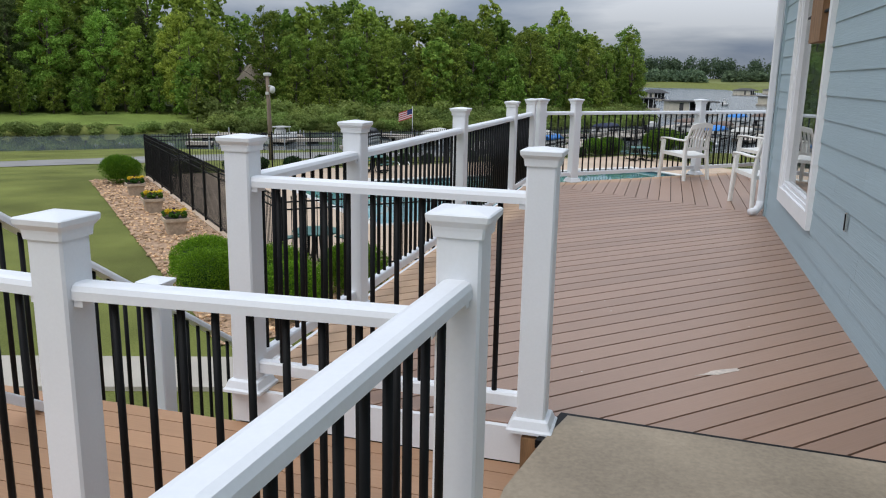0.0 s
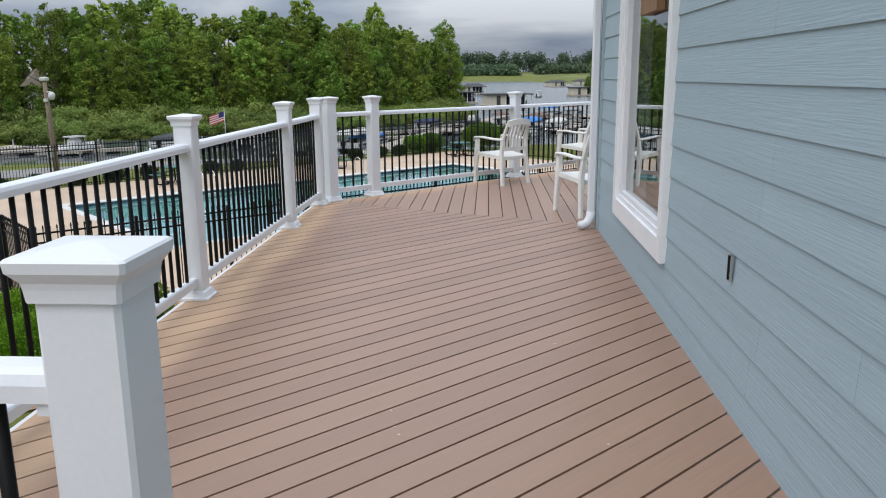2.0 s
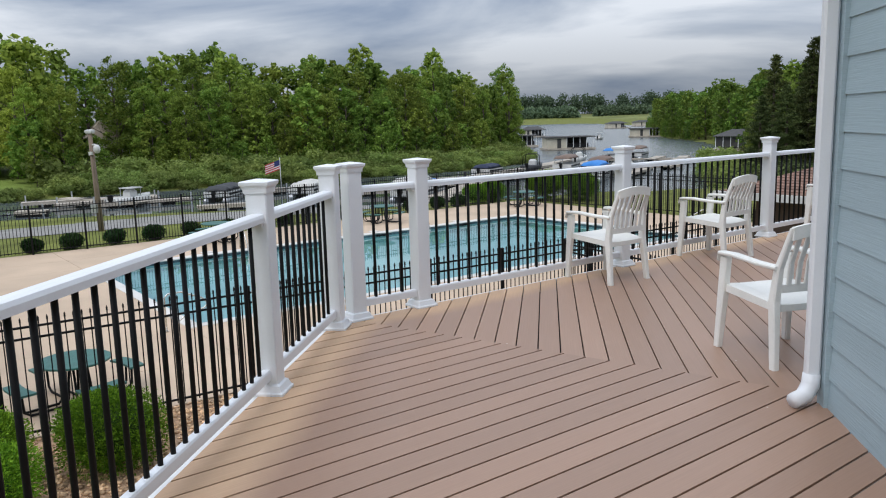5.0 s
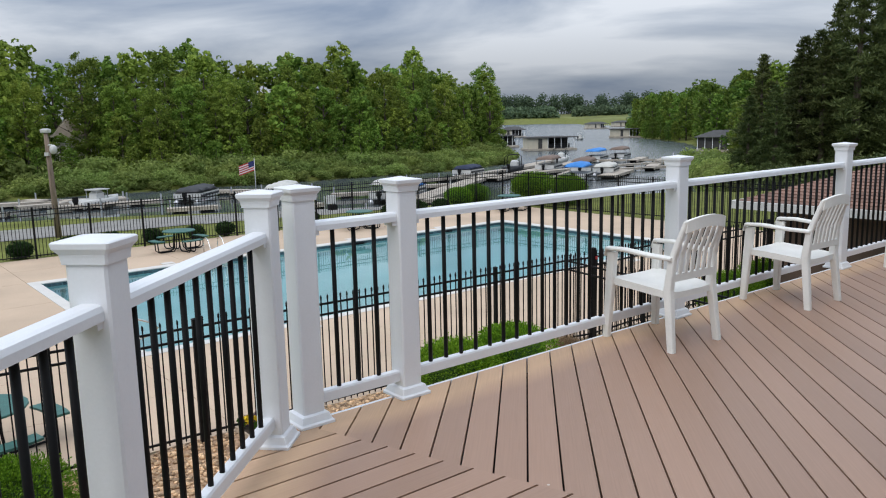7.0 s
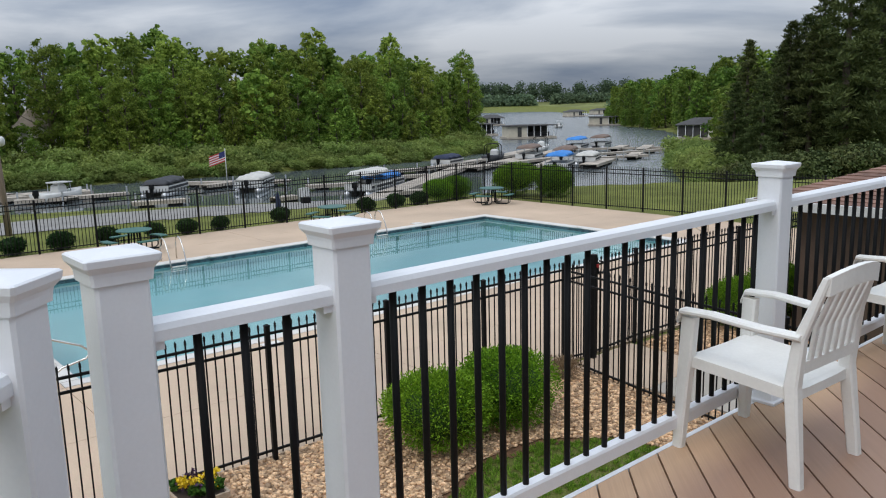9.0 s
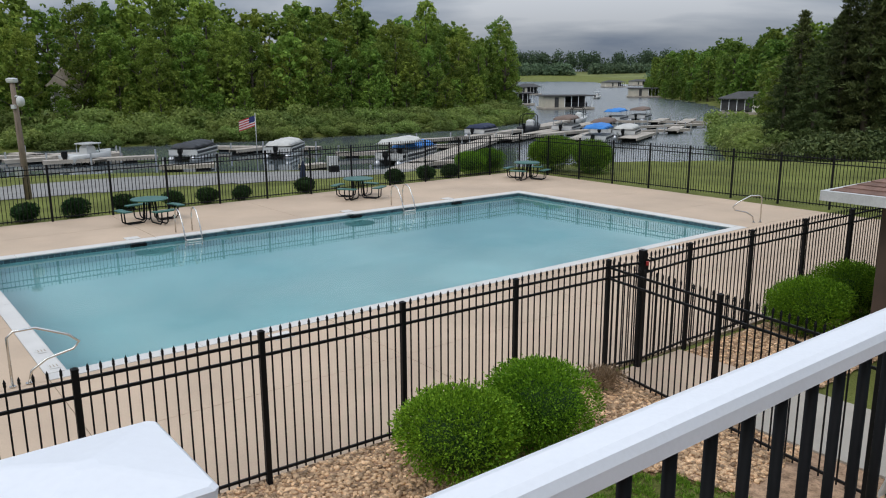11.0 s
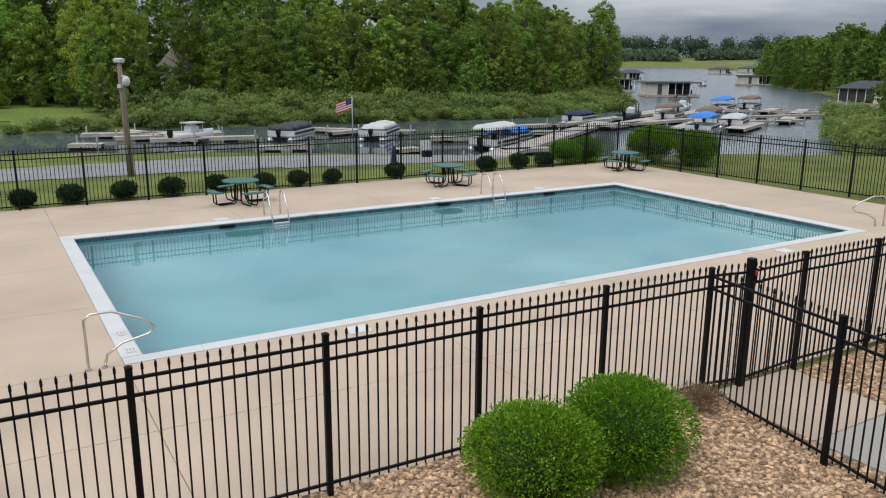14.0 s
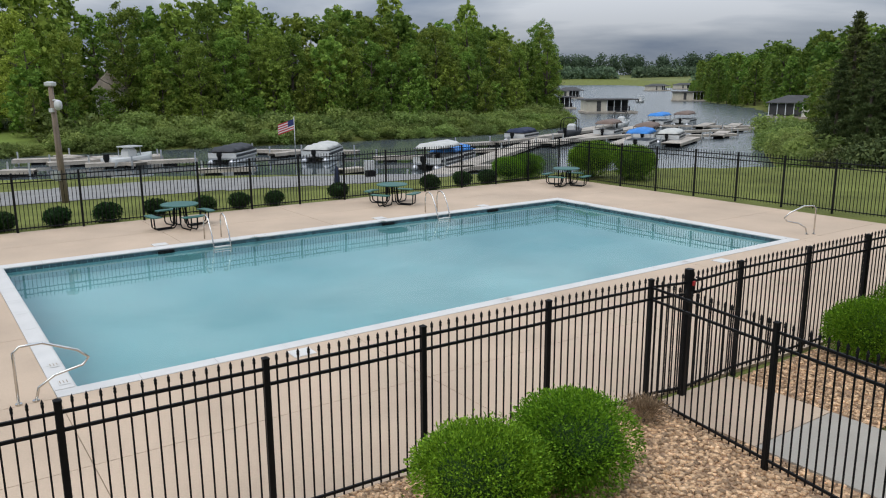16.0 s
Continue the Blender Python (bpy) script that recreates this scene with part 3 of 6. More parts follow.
def build_post(h):
    post = thing("railing_post", "white vinyl railing post with a flat pyramid cap", "railing post", group="railing posts")
    sleeve = part("sleeve", Shape().prism(rrect(0.127, 0.127, 0.008), 0.0, h - 0.05), VINYL, post)
    cap = Shape()
    rings = [(0.142, -0.075), (0.146, -0.055), (0.150, -0.045), (0.176, -0.028), (0.180, -0.012), (0.172, -0.008), (0.02, 0.004)]
    cap.loft([[(x, y, h + z) for x, y in rrect(w, w, min(0.006, w / 4))] for w, z in rings])
    part("cap", cap, VINYL, sleeve)
    base = Shape()
    base.loft([[(x, y, z) for x, y in rrect(w, w, 0.006)] for w, z in ((0.205, 0.001), (0.205, 0.014), (0.185, 0.022), (0.160, 0.055), (0.132, 0.062))])
    part("base_trim", base, VINYL, post)
    return post


first_post = build_post(H_POST)
post_count = [0]


def place_post(x, y, z=0.0, rz=0.0):
    m = pose(x, y, z, 0, 0, rz)
    if post_count[0] == 0:
        first_post.matrix_basis = m
        ob = first_post
    else:
        ob = copy_thing(first_post, m)
    post_count[0] += 1
    return ob


BALUSTER = Shape().tube([(0, 0, 0.12), (0, 0, H_RAIL - 0.03)], 0.0125, 8).data("baluster", BLACK, True)


def railing(p0, p1, z0=0.0, z1=None, spacing=0.118, h=H_RAIL):
    """A railing section between two post centres."""
    z1 = z0 if z1 is None else z1
    p0, p1 = Vector((*p0, z0)), Vector((*p1, z1))
    u = (p1 - p0)
    flat = Vector((u.x, u.y, 0)).normalized()
    n = Vector((-flat.y, flat.x, 0))
    length = Vector((u.x, u.y, 0)).length
    e0, e1 = p0 + u * (0.062 / length), p1 - u * (0.062 / length)
    sec = thing("railing_section", "white vinyl railing with round black metal balusters", "railing", pose(*e0), group="railing sections")
    top = [(-0.045, -0.050), (0.045, -0.050), (0.045, -0.022), (0.038, -0.006), (0.022, 0.0), (-0.022, 0.0), (-0.038, -0.006), (-0.045, -0.022)]
    part("top_rail", Shape().loft([[e - e0 + n * o + Vector((0, 0, h + z)) for o, z in top] for e in (e0, e1)]), VINYL, sec)
    bot = [(-0.026, 0.092), (0.026, 0.092), (0.026, 0.142), (0.020, 0.152), (-0.020, 0.152), (-0.026, 0.142)]
    part("bottom_rail", Shape().loft([[e - e0 + n * o + Vector((0, 0, z)) for o, z in bot] for e in (e0, e1)]), VINYL, sec)
    for e, sgn in ((e0, 1), (e1, -1)):
        b = Shape().box((0, 0, 0), (0.03, 0.075, 0.022), m=Matrix.Translation(e - e0 + flat * 0.016 * sgn + Vector((0, 0, h - 0.062))) @ Matrix.Rotation(math.atan2(flat.y, flat.x), 4, 'Z'))
        part("bracket", b, VINYL, sec)
    k = max(1, round((length - 0.12) / spacing))
    for i in range(1, k):
        c = (e1 - e0) * (i / k)
        part("baluster", BALUSTER, None, sec, at=Matrix.Translation(c))
    return sec


PL = {"a": (0, -8.30), "b": (0, -6.91), "c": (0, -4.276), "d": (0, -1.712), "e": (0, -0.275)}
PR = [W(0.071, -0.071), W(0.718, -0.071), W(3.348, -0.071), W(6.16, -0.071), W(8.9, -0.071), W(11.6, -0.071)]
for k in PL:
    place_post(*PL[k])
for p in PR:
    place_post(p.x, p.y, 0, 45)
place_post(1.426, -8.30)
for p, q_ in (("a", "b"), ("b", "c"), ("c", "d"), ("d", "e")):
    railing(PL[p], PL[q_])
for p, q_ in zip(PR, PR[1:]):
    railing((p.x, p.y), (q_.x, q_.y))
railing((0, -8.30), (1.426, -8.30))

# lower landing and the stair down to the lawn
landing = thing("landing", "tan composite landing one step below the deck", "landing", kind="structure")
boards(landing, [(-1.6, -12.5), (1.40, -12.5), (1.40, -8.335), (-1.6, -8.335)], math.radians(0.0), 0.1455, 0.006, LANDING, -0.18, name="landing_board")
part("landing_frame", Shape().box((-0.1, -10.42, -0.32), (2.98, 4.14, 0.22)), TIMBER, landing)
place_post(1.40, -9.53, -0.065)
railing((1.40, -9.53), (1.27, -12.3), -0.065)
place_post(0.16, -9.66, -0.14, 0)
railing((0.16, -9.66), (1.40, -9.58), -0.16)
railing((-1.9, -9.55), (0.16, -9.66), -0.16)
place_post(-1.9, -9.55, -0.18)

# grey concrete doorstep slab
slab = Shape().prism([(1.55, -13.5), (3.1, -13.5), (3.1, -8.22), (1.57, -8.16), (1.50, -8.45), (1.42, -8.9), (1.42, -13.5)], -0.34, 0.012)
# black strip stands in for the shade in the gap around the slab
tagged(part("trim", Shape().prism([(1.50, -8.45), (1.565, -8.165), (3.09, -8.225), (3.09, -8.19), (1.535, -8.125), (1.465, -8.45)], -0.03, 0.007), BLACK), "black strip standing in for the shaded gap between slab and deck", "joint strip", kind="structure")
tagged(part("doorstep_slab", slab, SLAB), "old grey concrete slab level with the deck", "slab", kind="structure")

# ---------------------------------------------------------------- house
house = thing("wall_house", "blue-grey lap siding wall of the clubhouse", "wall", kind="structure")
WIN_Y0, WIN_Y1, WIN_Z0, WIN_Z1 = -4.69, -2.85, 0.36, 2.55
LAP = 0.185
z_base = -0.025


def siding(y0, y1, z0, z1, parent, m=None):
    """Overlapping boards on the plane x = 0, their lower edges proud."""
    z = z0
    while z < z1 - 0.01:
        zt = min(z + LAP, z1)
        row = round((z - z_base) / LAP)
        ends = [y0] + [y for y in (-5.43 + 3.66 * q_ + 1.37 * (row % 4) - (2.2 if row % 2 else 0) for q_ in range(-4, 6)) if y0 + 0.3 < y < y1 - 0.3] + [y1]
        for e0, e1 in zip(ends, ends[1:]):
            s = Shape().loft([[(-0.010, y, z), (0.02, y, z), (0.02, y, zt), (-0.001, y, zt)] for y in (e0 + 0.0008, e1 - 0.0008)])
            part("siding_board", s, SIDING, parent, at=m)
        z = zt


at_wall = pose(WALL_X, 0, 0)
cut0, cut1 = z_base + 2 * LAP, z_base + 14 * LAP
siding(-14.0, CORNER_Y - 0.10, z_base, cut0, house, at_wall)
siding(-14.0, WIN_Y0 - 0.0, cut0, cut1, house, at_wall)
siding(WIN_Y1 + 0.0, CORNER_Y - 0.10, cut0, cut1, house, at_wall)
siding(-14.0, CORNER_Y - 0.10, cut1, 4.0, house, at_wall)
part("wall_core", Shape().box((WALL_X + 0.13, (-14.0 + WIN_Y0) / 2, 1.0), (0.2, WIN_Y0 + 14.0, 6.4)), SIDING, house)
part("wall_core", Shape().box((WALL_X + 0.13, (CORNER_Y + WIN_Y1) / 2, 1.0), (0.2, CORNER_Y - WIN_Y1, 6.4)), SIDING, house)
part("wall_core", Shape().box((WALL_X + 0.13, (WIN_Y0 + WIN_Y1) / 2, -0.92), (0.2, WIN_Y1 - WIN_Y0, 2.5)), SIDING, house)
part("wall_core", Shape().box((WALL_X + 0.13, (WIN_Y0 + WIN_Y1) / 2, 3.4), (0.2, WIN_Y1 - WIN_Y0, 1.7)), SIDING, house)
wall_b = thing("wall_house_angled", "blue-grey lap siding wall past the corner", "wall", kind="structure")
turn = pose(WALL_X, CORNER_Y, 0, 0, 0, -45)
siding(0.1, 12.0, z_base, 4.0, wall_b, turn)
part("wall_core", Shape().box((0.13, 6.0, 1.0), (0.2, 12.0, 6.4)), SIDING, wall_b, at=turn)
cb = thing("corner_board", "blue-grey corner board of the house", "trim", kind="structure")
part("corner_strip", Shape().box((WALL_X - 0.006, CORNER_Y - 0.05, 2.0), (0.045, 0.10, 4.06)), SIDING, cb)
part("corner_strip", Shape().box((-0.004, 0.052, 2.0), (0.045, 0.10, 4.06)), SIDING, cb, at=turn)
roof = Shape().prism([(3.0, -14.3), (9, -14.3), (12, 7), (11, 6), (3.0, -1.9)], 4.0, 4.15)
tagged(part("house_roof", roof, TRIM), "flat eave over the clubhouse wall", "roof", kind="structure")
part("wall_back", Shape().box((8.0, -14.1, 1.0), (10.0, 0.2, 6.4)), SIDING, house)
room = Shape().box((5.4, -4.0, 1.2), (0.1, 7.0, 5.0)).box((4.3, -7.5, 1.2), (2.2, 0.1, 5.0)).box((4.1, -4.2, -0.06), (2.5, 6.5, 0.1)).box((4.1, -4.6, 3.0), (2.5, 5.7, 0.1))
tagged(part("interior_walls", room, DARK_ROOM), "room behind the window, coloured dark to look dim", "room", kind="structure")

window = thing("window_1", "tall window with a wide white casing", "window", kind="structure")
yc, zc = (WIN_Y0 + WIN_Y1) / 2, (WIN_Z0 + WIN_Z1) / 2
wy, wz = WIN_Y1 - WIN_Y0, WIN_Z1 - WIN_Z0
CAS, SILL = 0.10, 0.14
fx = WALL_X - 0.022
part("window_sill", Shape().box((fx, yc, WIN_Z0 + SILL / 2), (0.05, wy, SILL)), TRIM, window)
part("head_casing", Shape().box((fx, yc, WIN_Z1 - CAS / 2), (0.05, wy, CAS)), TRIM, window)
for y in (WIN_Y0 + CAS / 2, WIN_Y1 - CAS / 2):
    part("side_casing", Shape().box((fx, y, zc + (SILL - CAS) / 2), (0.05, CAS, wz - SILL - CAS)), TRIM, window)
for k, (inset, depth, wd) in enumerate(((CAS, 0.0, 0.035), (CAS + 0.035, 0.014, 0.035))):
    y0, y1, z0, z1 = WIN_Y0 + inset, WIN_Y1 - inset, WIN_Z0 + inset + SILL - CAS, WIN_Z1 - inset
    fx2 = WALL_X + depth
    s = Shape().box((fx2, (y0 + y1) / 2, z0 + wd / 2), (0.05, y1 - y0, wd)).box((fx2, (y0 + y1) / 2, z1 - wd / 2), (0.05, y1 - y0, wd))
    s.box((fx2, y0 + wd / 2, (z0 + z1) / 2), (0.05, wd, z1 - z0 - 2 * wd)).box((fx2, y1 - wd / 2, (z0 + z1) / 2), (0.05, wd, z1 - z0 - 2 * wd))
    part("window_frame", s, VINYL, window)
gi = CAS + 0.068
pane = part("pane", Shape().box((WALL_X + 0.03, yc, zc), (0.006, wy - 2 * gi, wz - 2 * gi)), GLASS, window)
pane.visible_shadow = False

# ---------------------------------------------------------------- downspout, hook
spout = thing("downspout", "white rectangular downspout at the house corner", "downspout")
part("pipe", Shape().loft([[(WALL_X - 0.075 + x, CORNER_Y - 0.035 + y, z) for x, y in rrect(0.075, 0.06, 0.012)] for z in (0.16, 4.0)]), VINYL, spout)
el = [Vector((WALL_X - 0.075, CORNER_Y - 0.035, 0.17)), Vector((WALL_X - 0.08, CORNER_Y - 0.04, 0.11)), Vector((WALL_X - 0.12, CORNER_Y - 0.07, 0.055)), Vector((WALL_X - 0.19, CORNER_Y - 0.12, 0.045))]
part("elbow", Shape().tube(el, [0.046, 0.048, 0.046, 0.042], 10), VINYL, spout, smooth=True)
hook = thing("wall_cleat", "small grey metal cleat on the siding", "cleat")
part("plate", Shape().box((WALL_X - 0.020, -5.98, 0.655), (0.012, 0.030, 0.125)), STEEL, hook)
part("slot", Shape().box((WALL_X - 0.028, -5.976, 0.655), (0.006, 0.010, 0.11)), BLACK, hook)

# ---------------------------------------------------------------- chairs


def build_chair():
    """Stacking armchair of white resin, facing +y."""
    ch = thing("patio_chair", "white resin armchair with a slatted back on the deck", "chair", group="patio chairs")
    w = 0.25
    for sx in (-1, 1):
        part("front_leg", Shape().loft([[(sx * (w + o) + x, 0.25 + y0 + y, z) for x, y in rrect(a, b, 0.008)] for z, o, y0, a, b in ((0.0, 0.02, 0.015, 0.045, 0.05), (0.40, 0, 0, 0.055, 0.065), (0.62, -0.005, -0.01, 0.05, 0.07))]), CHAIR_WHITE, ch)
        part("back_leg", Shape().loft([[(sx * (w - o) + x, -0.24 + y0 + y, z) for x, y in rrect(a, b, 0.008)] for z, o, y0, a, b in ((0.0, 0.0, -0.05, 0.045, 0.05), (0.42, 0.02, 0, 0.055, 0.06), (0.62, 0.03, -0.015, 0.045, 0.05), (0.88, 0.055, -0.10, 0.04, 0.032))]), CHAIR_WHITE, ch)
        arm = [(sx * (w + 0.005), 0.285, 0.60), (sx * (w + 0.01), 0.27, 0.645), (sx * (w + 0.012), 0.12, 0.652), (sx * w, -0.10, 0.635), (sx * (w - 0.02), -0.27, 0.63)]
        part("armrest", Shape().loft([[(x + p, y, z + q_) for p, q_ in rrect(0.062, 0.026, 0.008)] for x, y, z in arm]), CHAIR_WHITE, ch)
    seat = Shape()
    secs = [(0.28, 0.425, 0.25), (0.25, 0.44, 0.255), (0.0, 0.425, 0.25), (-0.22, 0.405, 0.235), (-0.25, 0.40, 0.23)]
    seat.loft([[(-hw, y, z - 0.05), (hw, y, z - 0.05), (hw, y, z), (hw * 0.5, y, z - 0.008), (-hw * 0.5, y, z - 0.008), (-hw, y, z)] for y, z, hw in secs])
    part("seat", seat, CHAIR_WHITE, ch)
    top = Shape()
    top.loft([[(x, -0.34 - 0.03 * (1 - (x / 0.2) ** 2) + y, 0.86 + 0.03 * (1 - (x / 0.2) ** 2) + z) for y, z in ((-0.016, -0.05), (0.012, -0.05), (0.006, 0.028), (-0.02, 0.028))] for x in (-0.205, -0.14, -0.07, 0, 0.07, 0.14, 0.205)])
    part("top_slat", top, CHAIR_WHITE, ch)
    part("lower_slat", Shape().box((0, -0.262, 0.50), (0.42, 0.026, 0.05)), CHAIR_WHITE, ch)
    for i in range(6):
        x = -0.155 + 0.062 * i
        part("back_slat", Shape().loft([[(x * k + p, y + q_, z) for p, q_ in rrect(0.034, 0.016, 0.004)] for z, y, k in ((0.48, -0.262, 1.0), (0.66, -0.285, 1.0), (0.84, -0.352, 1.0))]), CHAIR_WHITE, ch)
    return ch


chair = build_chair()
CHAIRS = [(2.21, 1.68, 42), (3.48, 2.88, 44), (5.26, 4.30, 44), (3.13, -0.80, 22)]
for i, (x, y, rz) in enumerate(CHAIRS):
    m = pose(x, y, 0, 0, 0, rz)
    if i == 0:
        chair.matrix_basis = m
    else:
        copy_thing(chair, m)

# ---------------------------------------------------------------- pool fence
F_TOP, F_BASE = -1.14, GZ
FH = F_TOP - F_BASE
POST_ME = Shape().prism(rrect(0.064, 0.064, 0.005), -0.03, FH).data("post", BLACK)
CAP_ME = Shape().loft([[(x, y, z) for x, y in rrect(w, w, 0.004)] for w, z in ((0.072, FH), (0.072, FH + 0.015), (0.02, FH + 0.03))]).data("post_cap", BLACK)
_p = Shape().prism(rrect(0.017, 0.017, 0.002), 0.06, FH - 0.03)
_p.loft([[(x, y, z) for x, y in rrect(w, w, 0.002)] for w, z in ((0.017, FH - 0.03), (0.026, FH - 0.022), (0.026, FH - 0.008), (0.020, FH + 0.002), (0.028, FH + 0.012), (0.003, FH + 0.05))])
PICKET_ME = _p.data("picket", BLACK)
FAR_PICKET = Shape().prism([(-0.009, -0.009), (0.009, -0.009), (0.009, 0.009), (-0.009, 0.009)], 0.06, FH + 0.03).data("picket", BLACK)


def pool_fence(p0, p1, near=True, first=True, last=False, name="pool_fence", tag="black metal pool fence with spear-topped pickets"):
    """One panel from p0 to p1 with the post that it hangs on."""
    u = p1 - p0
    length = u.length
    rz = math.degrees(math.atan2(u.y, u.x))
    pan = thing(name, tag, "gate" if name == "pool_gate" else "fence", pose(p0.x, p0.y, p0.z, 0, 0, rz), group="" if name == "pool_gate" else "pool fence panels")
    for h in (FH - 0.10, FH - 0.27, 0.12):
        part("rail", Shape().loft([[(x, y, z + h) for y, z in rrect(0.028, 0.034, 0.003)] for x in (0.03, length - 0.03)]), BLACK, pan)
    n = round(length / 0.1165)
    for i in range(1, n):
        part("picket", PICKET_ME if near else FAR_PICKET, None, pan, at=pose(length * i / n, 0, 0))
    if first:
        part("post_cap", CAP_ME, None, part("post", POST_ME, None, pan))
    if last:
        part("post_cap", CAP_ME, None, part("post", POST_ME, None, pan, at=pose(length, 0, 0)))
    return pan


def fence_run(p0, p1, n, near=True, ends=(True, True)):
    for i in range(n):
        pool_fence(p0.lerp(p1, i / n), p0.lerp(p1, (i + 1) / n), near, first=i > 0 or ends[0], last=i == n - 1 and ends[1])


fa0, fa1, fd0, fd1 = FENCE_A[0], FENCE_A[1], FENCE_D[0], FENCE_D[1]
F2, F5 = Vector((-2.03, 7.68, GZ)), Vector((2.05, 11.49, GZ))
corner_near = Vector((F2.x - (F5.x - F2.x) / 3 * 3.06, F2.y - (F5.y - F2.y) / 3 * 3.06, GZ))
fence_run(F2, F5, 3)
fence_run(corner_near, F2, 3, ends=(True, False))
G1 = Vector((3.30, 9.73, GZ))
fence_run(F5, G1, 1, ends=(False, True))
F6 = Vector((2.60, 11.85, GZ))
F7 = W(11.57, 6.62, GZ)
pool_fence(F5, F6, first=False)
fence_run(F7, W(20.6, 6.4, GZ), 5)
fence_run(G1, G1 + (G1 - F5) * 3, 3, ends=(False, True))
fence_run(corner_near, W(fa0, fd1, GZ), 10, ends=(False, True))
fence_run(W(fa0, fd1, GZ), W(fa1, fd1, GZ), 15, near=False, ends=(False, True))
fence_run(W(fa1, fd1, GZ), W(fa1 + 1.2, 6.4, GZ), 11, near=False, ends=(False, True))
gate = pool_fence(F6, F7, first=False, name="pool_gate", tag="black metal pool gate with spear-topped pickets")
part("latch_box", Shape().box((0.05, 0, FH - 0.16), (0.10, 0.09, 0.22)), BLACK, gate)
part("lock_chain", Shape().tube([(0.07, -0.07, FH - 0.02), (0.16, -0.10, FH - 0.05), (0.22, -0.08, FH - 0.16), (0.16, -0.08, FH - 0.26), (0.06, -0.07, FH - 0.22)], 0.014, 6), BLACK, gate, smooth=True)
part("padlock", Shape().loft([[(0.02 + x, -0.075 + y, FH + z) for x, y in rrect(0.05, 0.03, 0.006)] for z in (-0.13, -0.07)]), RED_PAINT, gate, "small red padlock")
part("latch_post", Shape().prism(rrect(0.10, 0.10, 0.006), 0, FH + 0.10), BLACK, gate)

# ---------------------------------------------------------------- picnic tables


def build_table():
    t = thing("picnic_table", "round green coated-metal picnic table with four seats", "picnic table", group="picnic tables")
    n = 20
    disc = lambda cx, cy, r, z0, z1, m=n: [[(cx + r_ * math.cos(2 * math.pi * i / m), cy + r_ * math.sin(2 * math.pi * i / m), z) for i in range(m)] for r_, z in ((r - 0.01, z0), (r, z0 + 0.01), (r, z1 - 0.008), (r - 0.012, z1))]
    part("tabletop", Shape().loft(disc(0, 0, 0.58, 0.715, 0.755)), GREEN_PLASTIC, t)
    for i in range(4):
        a = math.pi / 4 + i * math.pi / 2
        c, s = math.cos(a), math.sin(a)
        seat = Shape()
        arc = [(-0.36, 0), (-0.2, 0.05), (0, 0.07), (0.2, 0.05), (0.36, 0)]
        pts = []
        for inner in (0.0, 0.26):
            for o, b in arc:
                r = 0.76 + inner + b * 0.6
                pts.append((c * r - s * o, s * r + c * o))
        poly = pts[:5] + pts[:4:-1]
        seat.loft([[(x, y, z) for x, y in poly] for z in (0.43, 0.465)])
        part("seat", seat, GREEN_PLASTIC, t)
        leg = [(c * 0.14 - s * 0.10, s * 0.14 + c * 0.10, 0.71), (c * 0.2 - s * 0.10, s * 0.2 + c * 0.10, 0.12), (c * 0.28 - s * 0.10, s * 0.28 + c * 0.10, 0.03), (c * 0.80 - s * 0.10, s * 0.80 + c * 0.10, 0.03), (c * 0.90 - s * 0.10, s * 0.90 + c * 0.10, 0.10), (c * 0.92 - s * 0.10, s * 0.92 + c * 0.10, 0.43)]
        part("leg", Shape().tube(leg, 0.022, 8), BLACK, t, smooth=True)
        leg2 = [(x + 2 * s * 0.10, y - 2 * c * 0.10, z) for x, y, z in leg]
        part("leg", Shape().tube(leg2, 0.022, 8), BLACK, t, smooth=True)
    return t


table = build_table()
TABLES = [(-11.40, 23.15, 10), (-5.85, 28.70, 30), (0.44, 34.85, 20), (-6.2, 5.6, 12)]
for i, (x, y, rz) in enumerate(TABLES):
    m = pose(x, y, GZ, 0, 0, rz)
    if i == 0:
        table.matrix_basis = m
    else:
        copy_thing(table, m)

# ---------------------------------------------------------------- pool fittings


def handrail(p, along_v, out_v):
    """Bent steel rail at a pool corner: two feet on the paving, the loop reaching over the water."""
    out_v = out_v * 1.12
    h = thing("pool_handrail", "bent stainless steel handrail at the pool steps", "handrail", group="pool handrails")
    pts = [p, p + Vector((0, 0, 0.78)), p + out_v * 0.08 + Vector((0, 0, 0.86)), p + out_v * 0.35 + Vector((0, 0, 0.86)), p + out_v * 0.75 + Vector((0, 0, 0.66)), p + out_v * 0.88 + Vector((0, 0, 0.52)), p + out_v * 0.80 + Vector((0, 0, 0.42)),
           p + out_v * 0.45 + Vector((0, 0, 0.34)), p + out_v * 0.25 + Vector((0, 0, 0.20)), p + out_v * 0.2 + Vector((0, 0, 0.0))]
    part("tube", Shape().tube(pts, 0.021, 8), STEEL, h, smooth=True)
    for q_ in (pts[0], pts[-1]):
        part("flange", Shape().tube([q_, q_ + Vector((0, 0, 0.02))], 0.05, 10), STEEL, h)


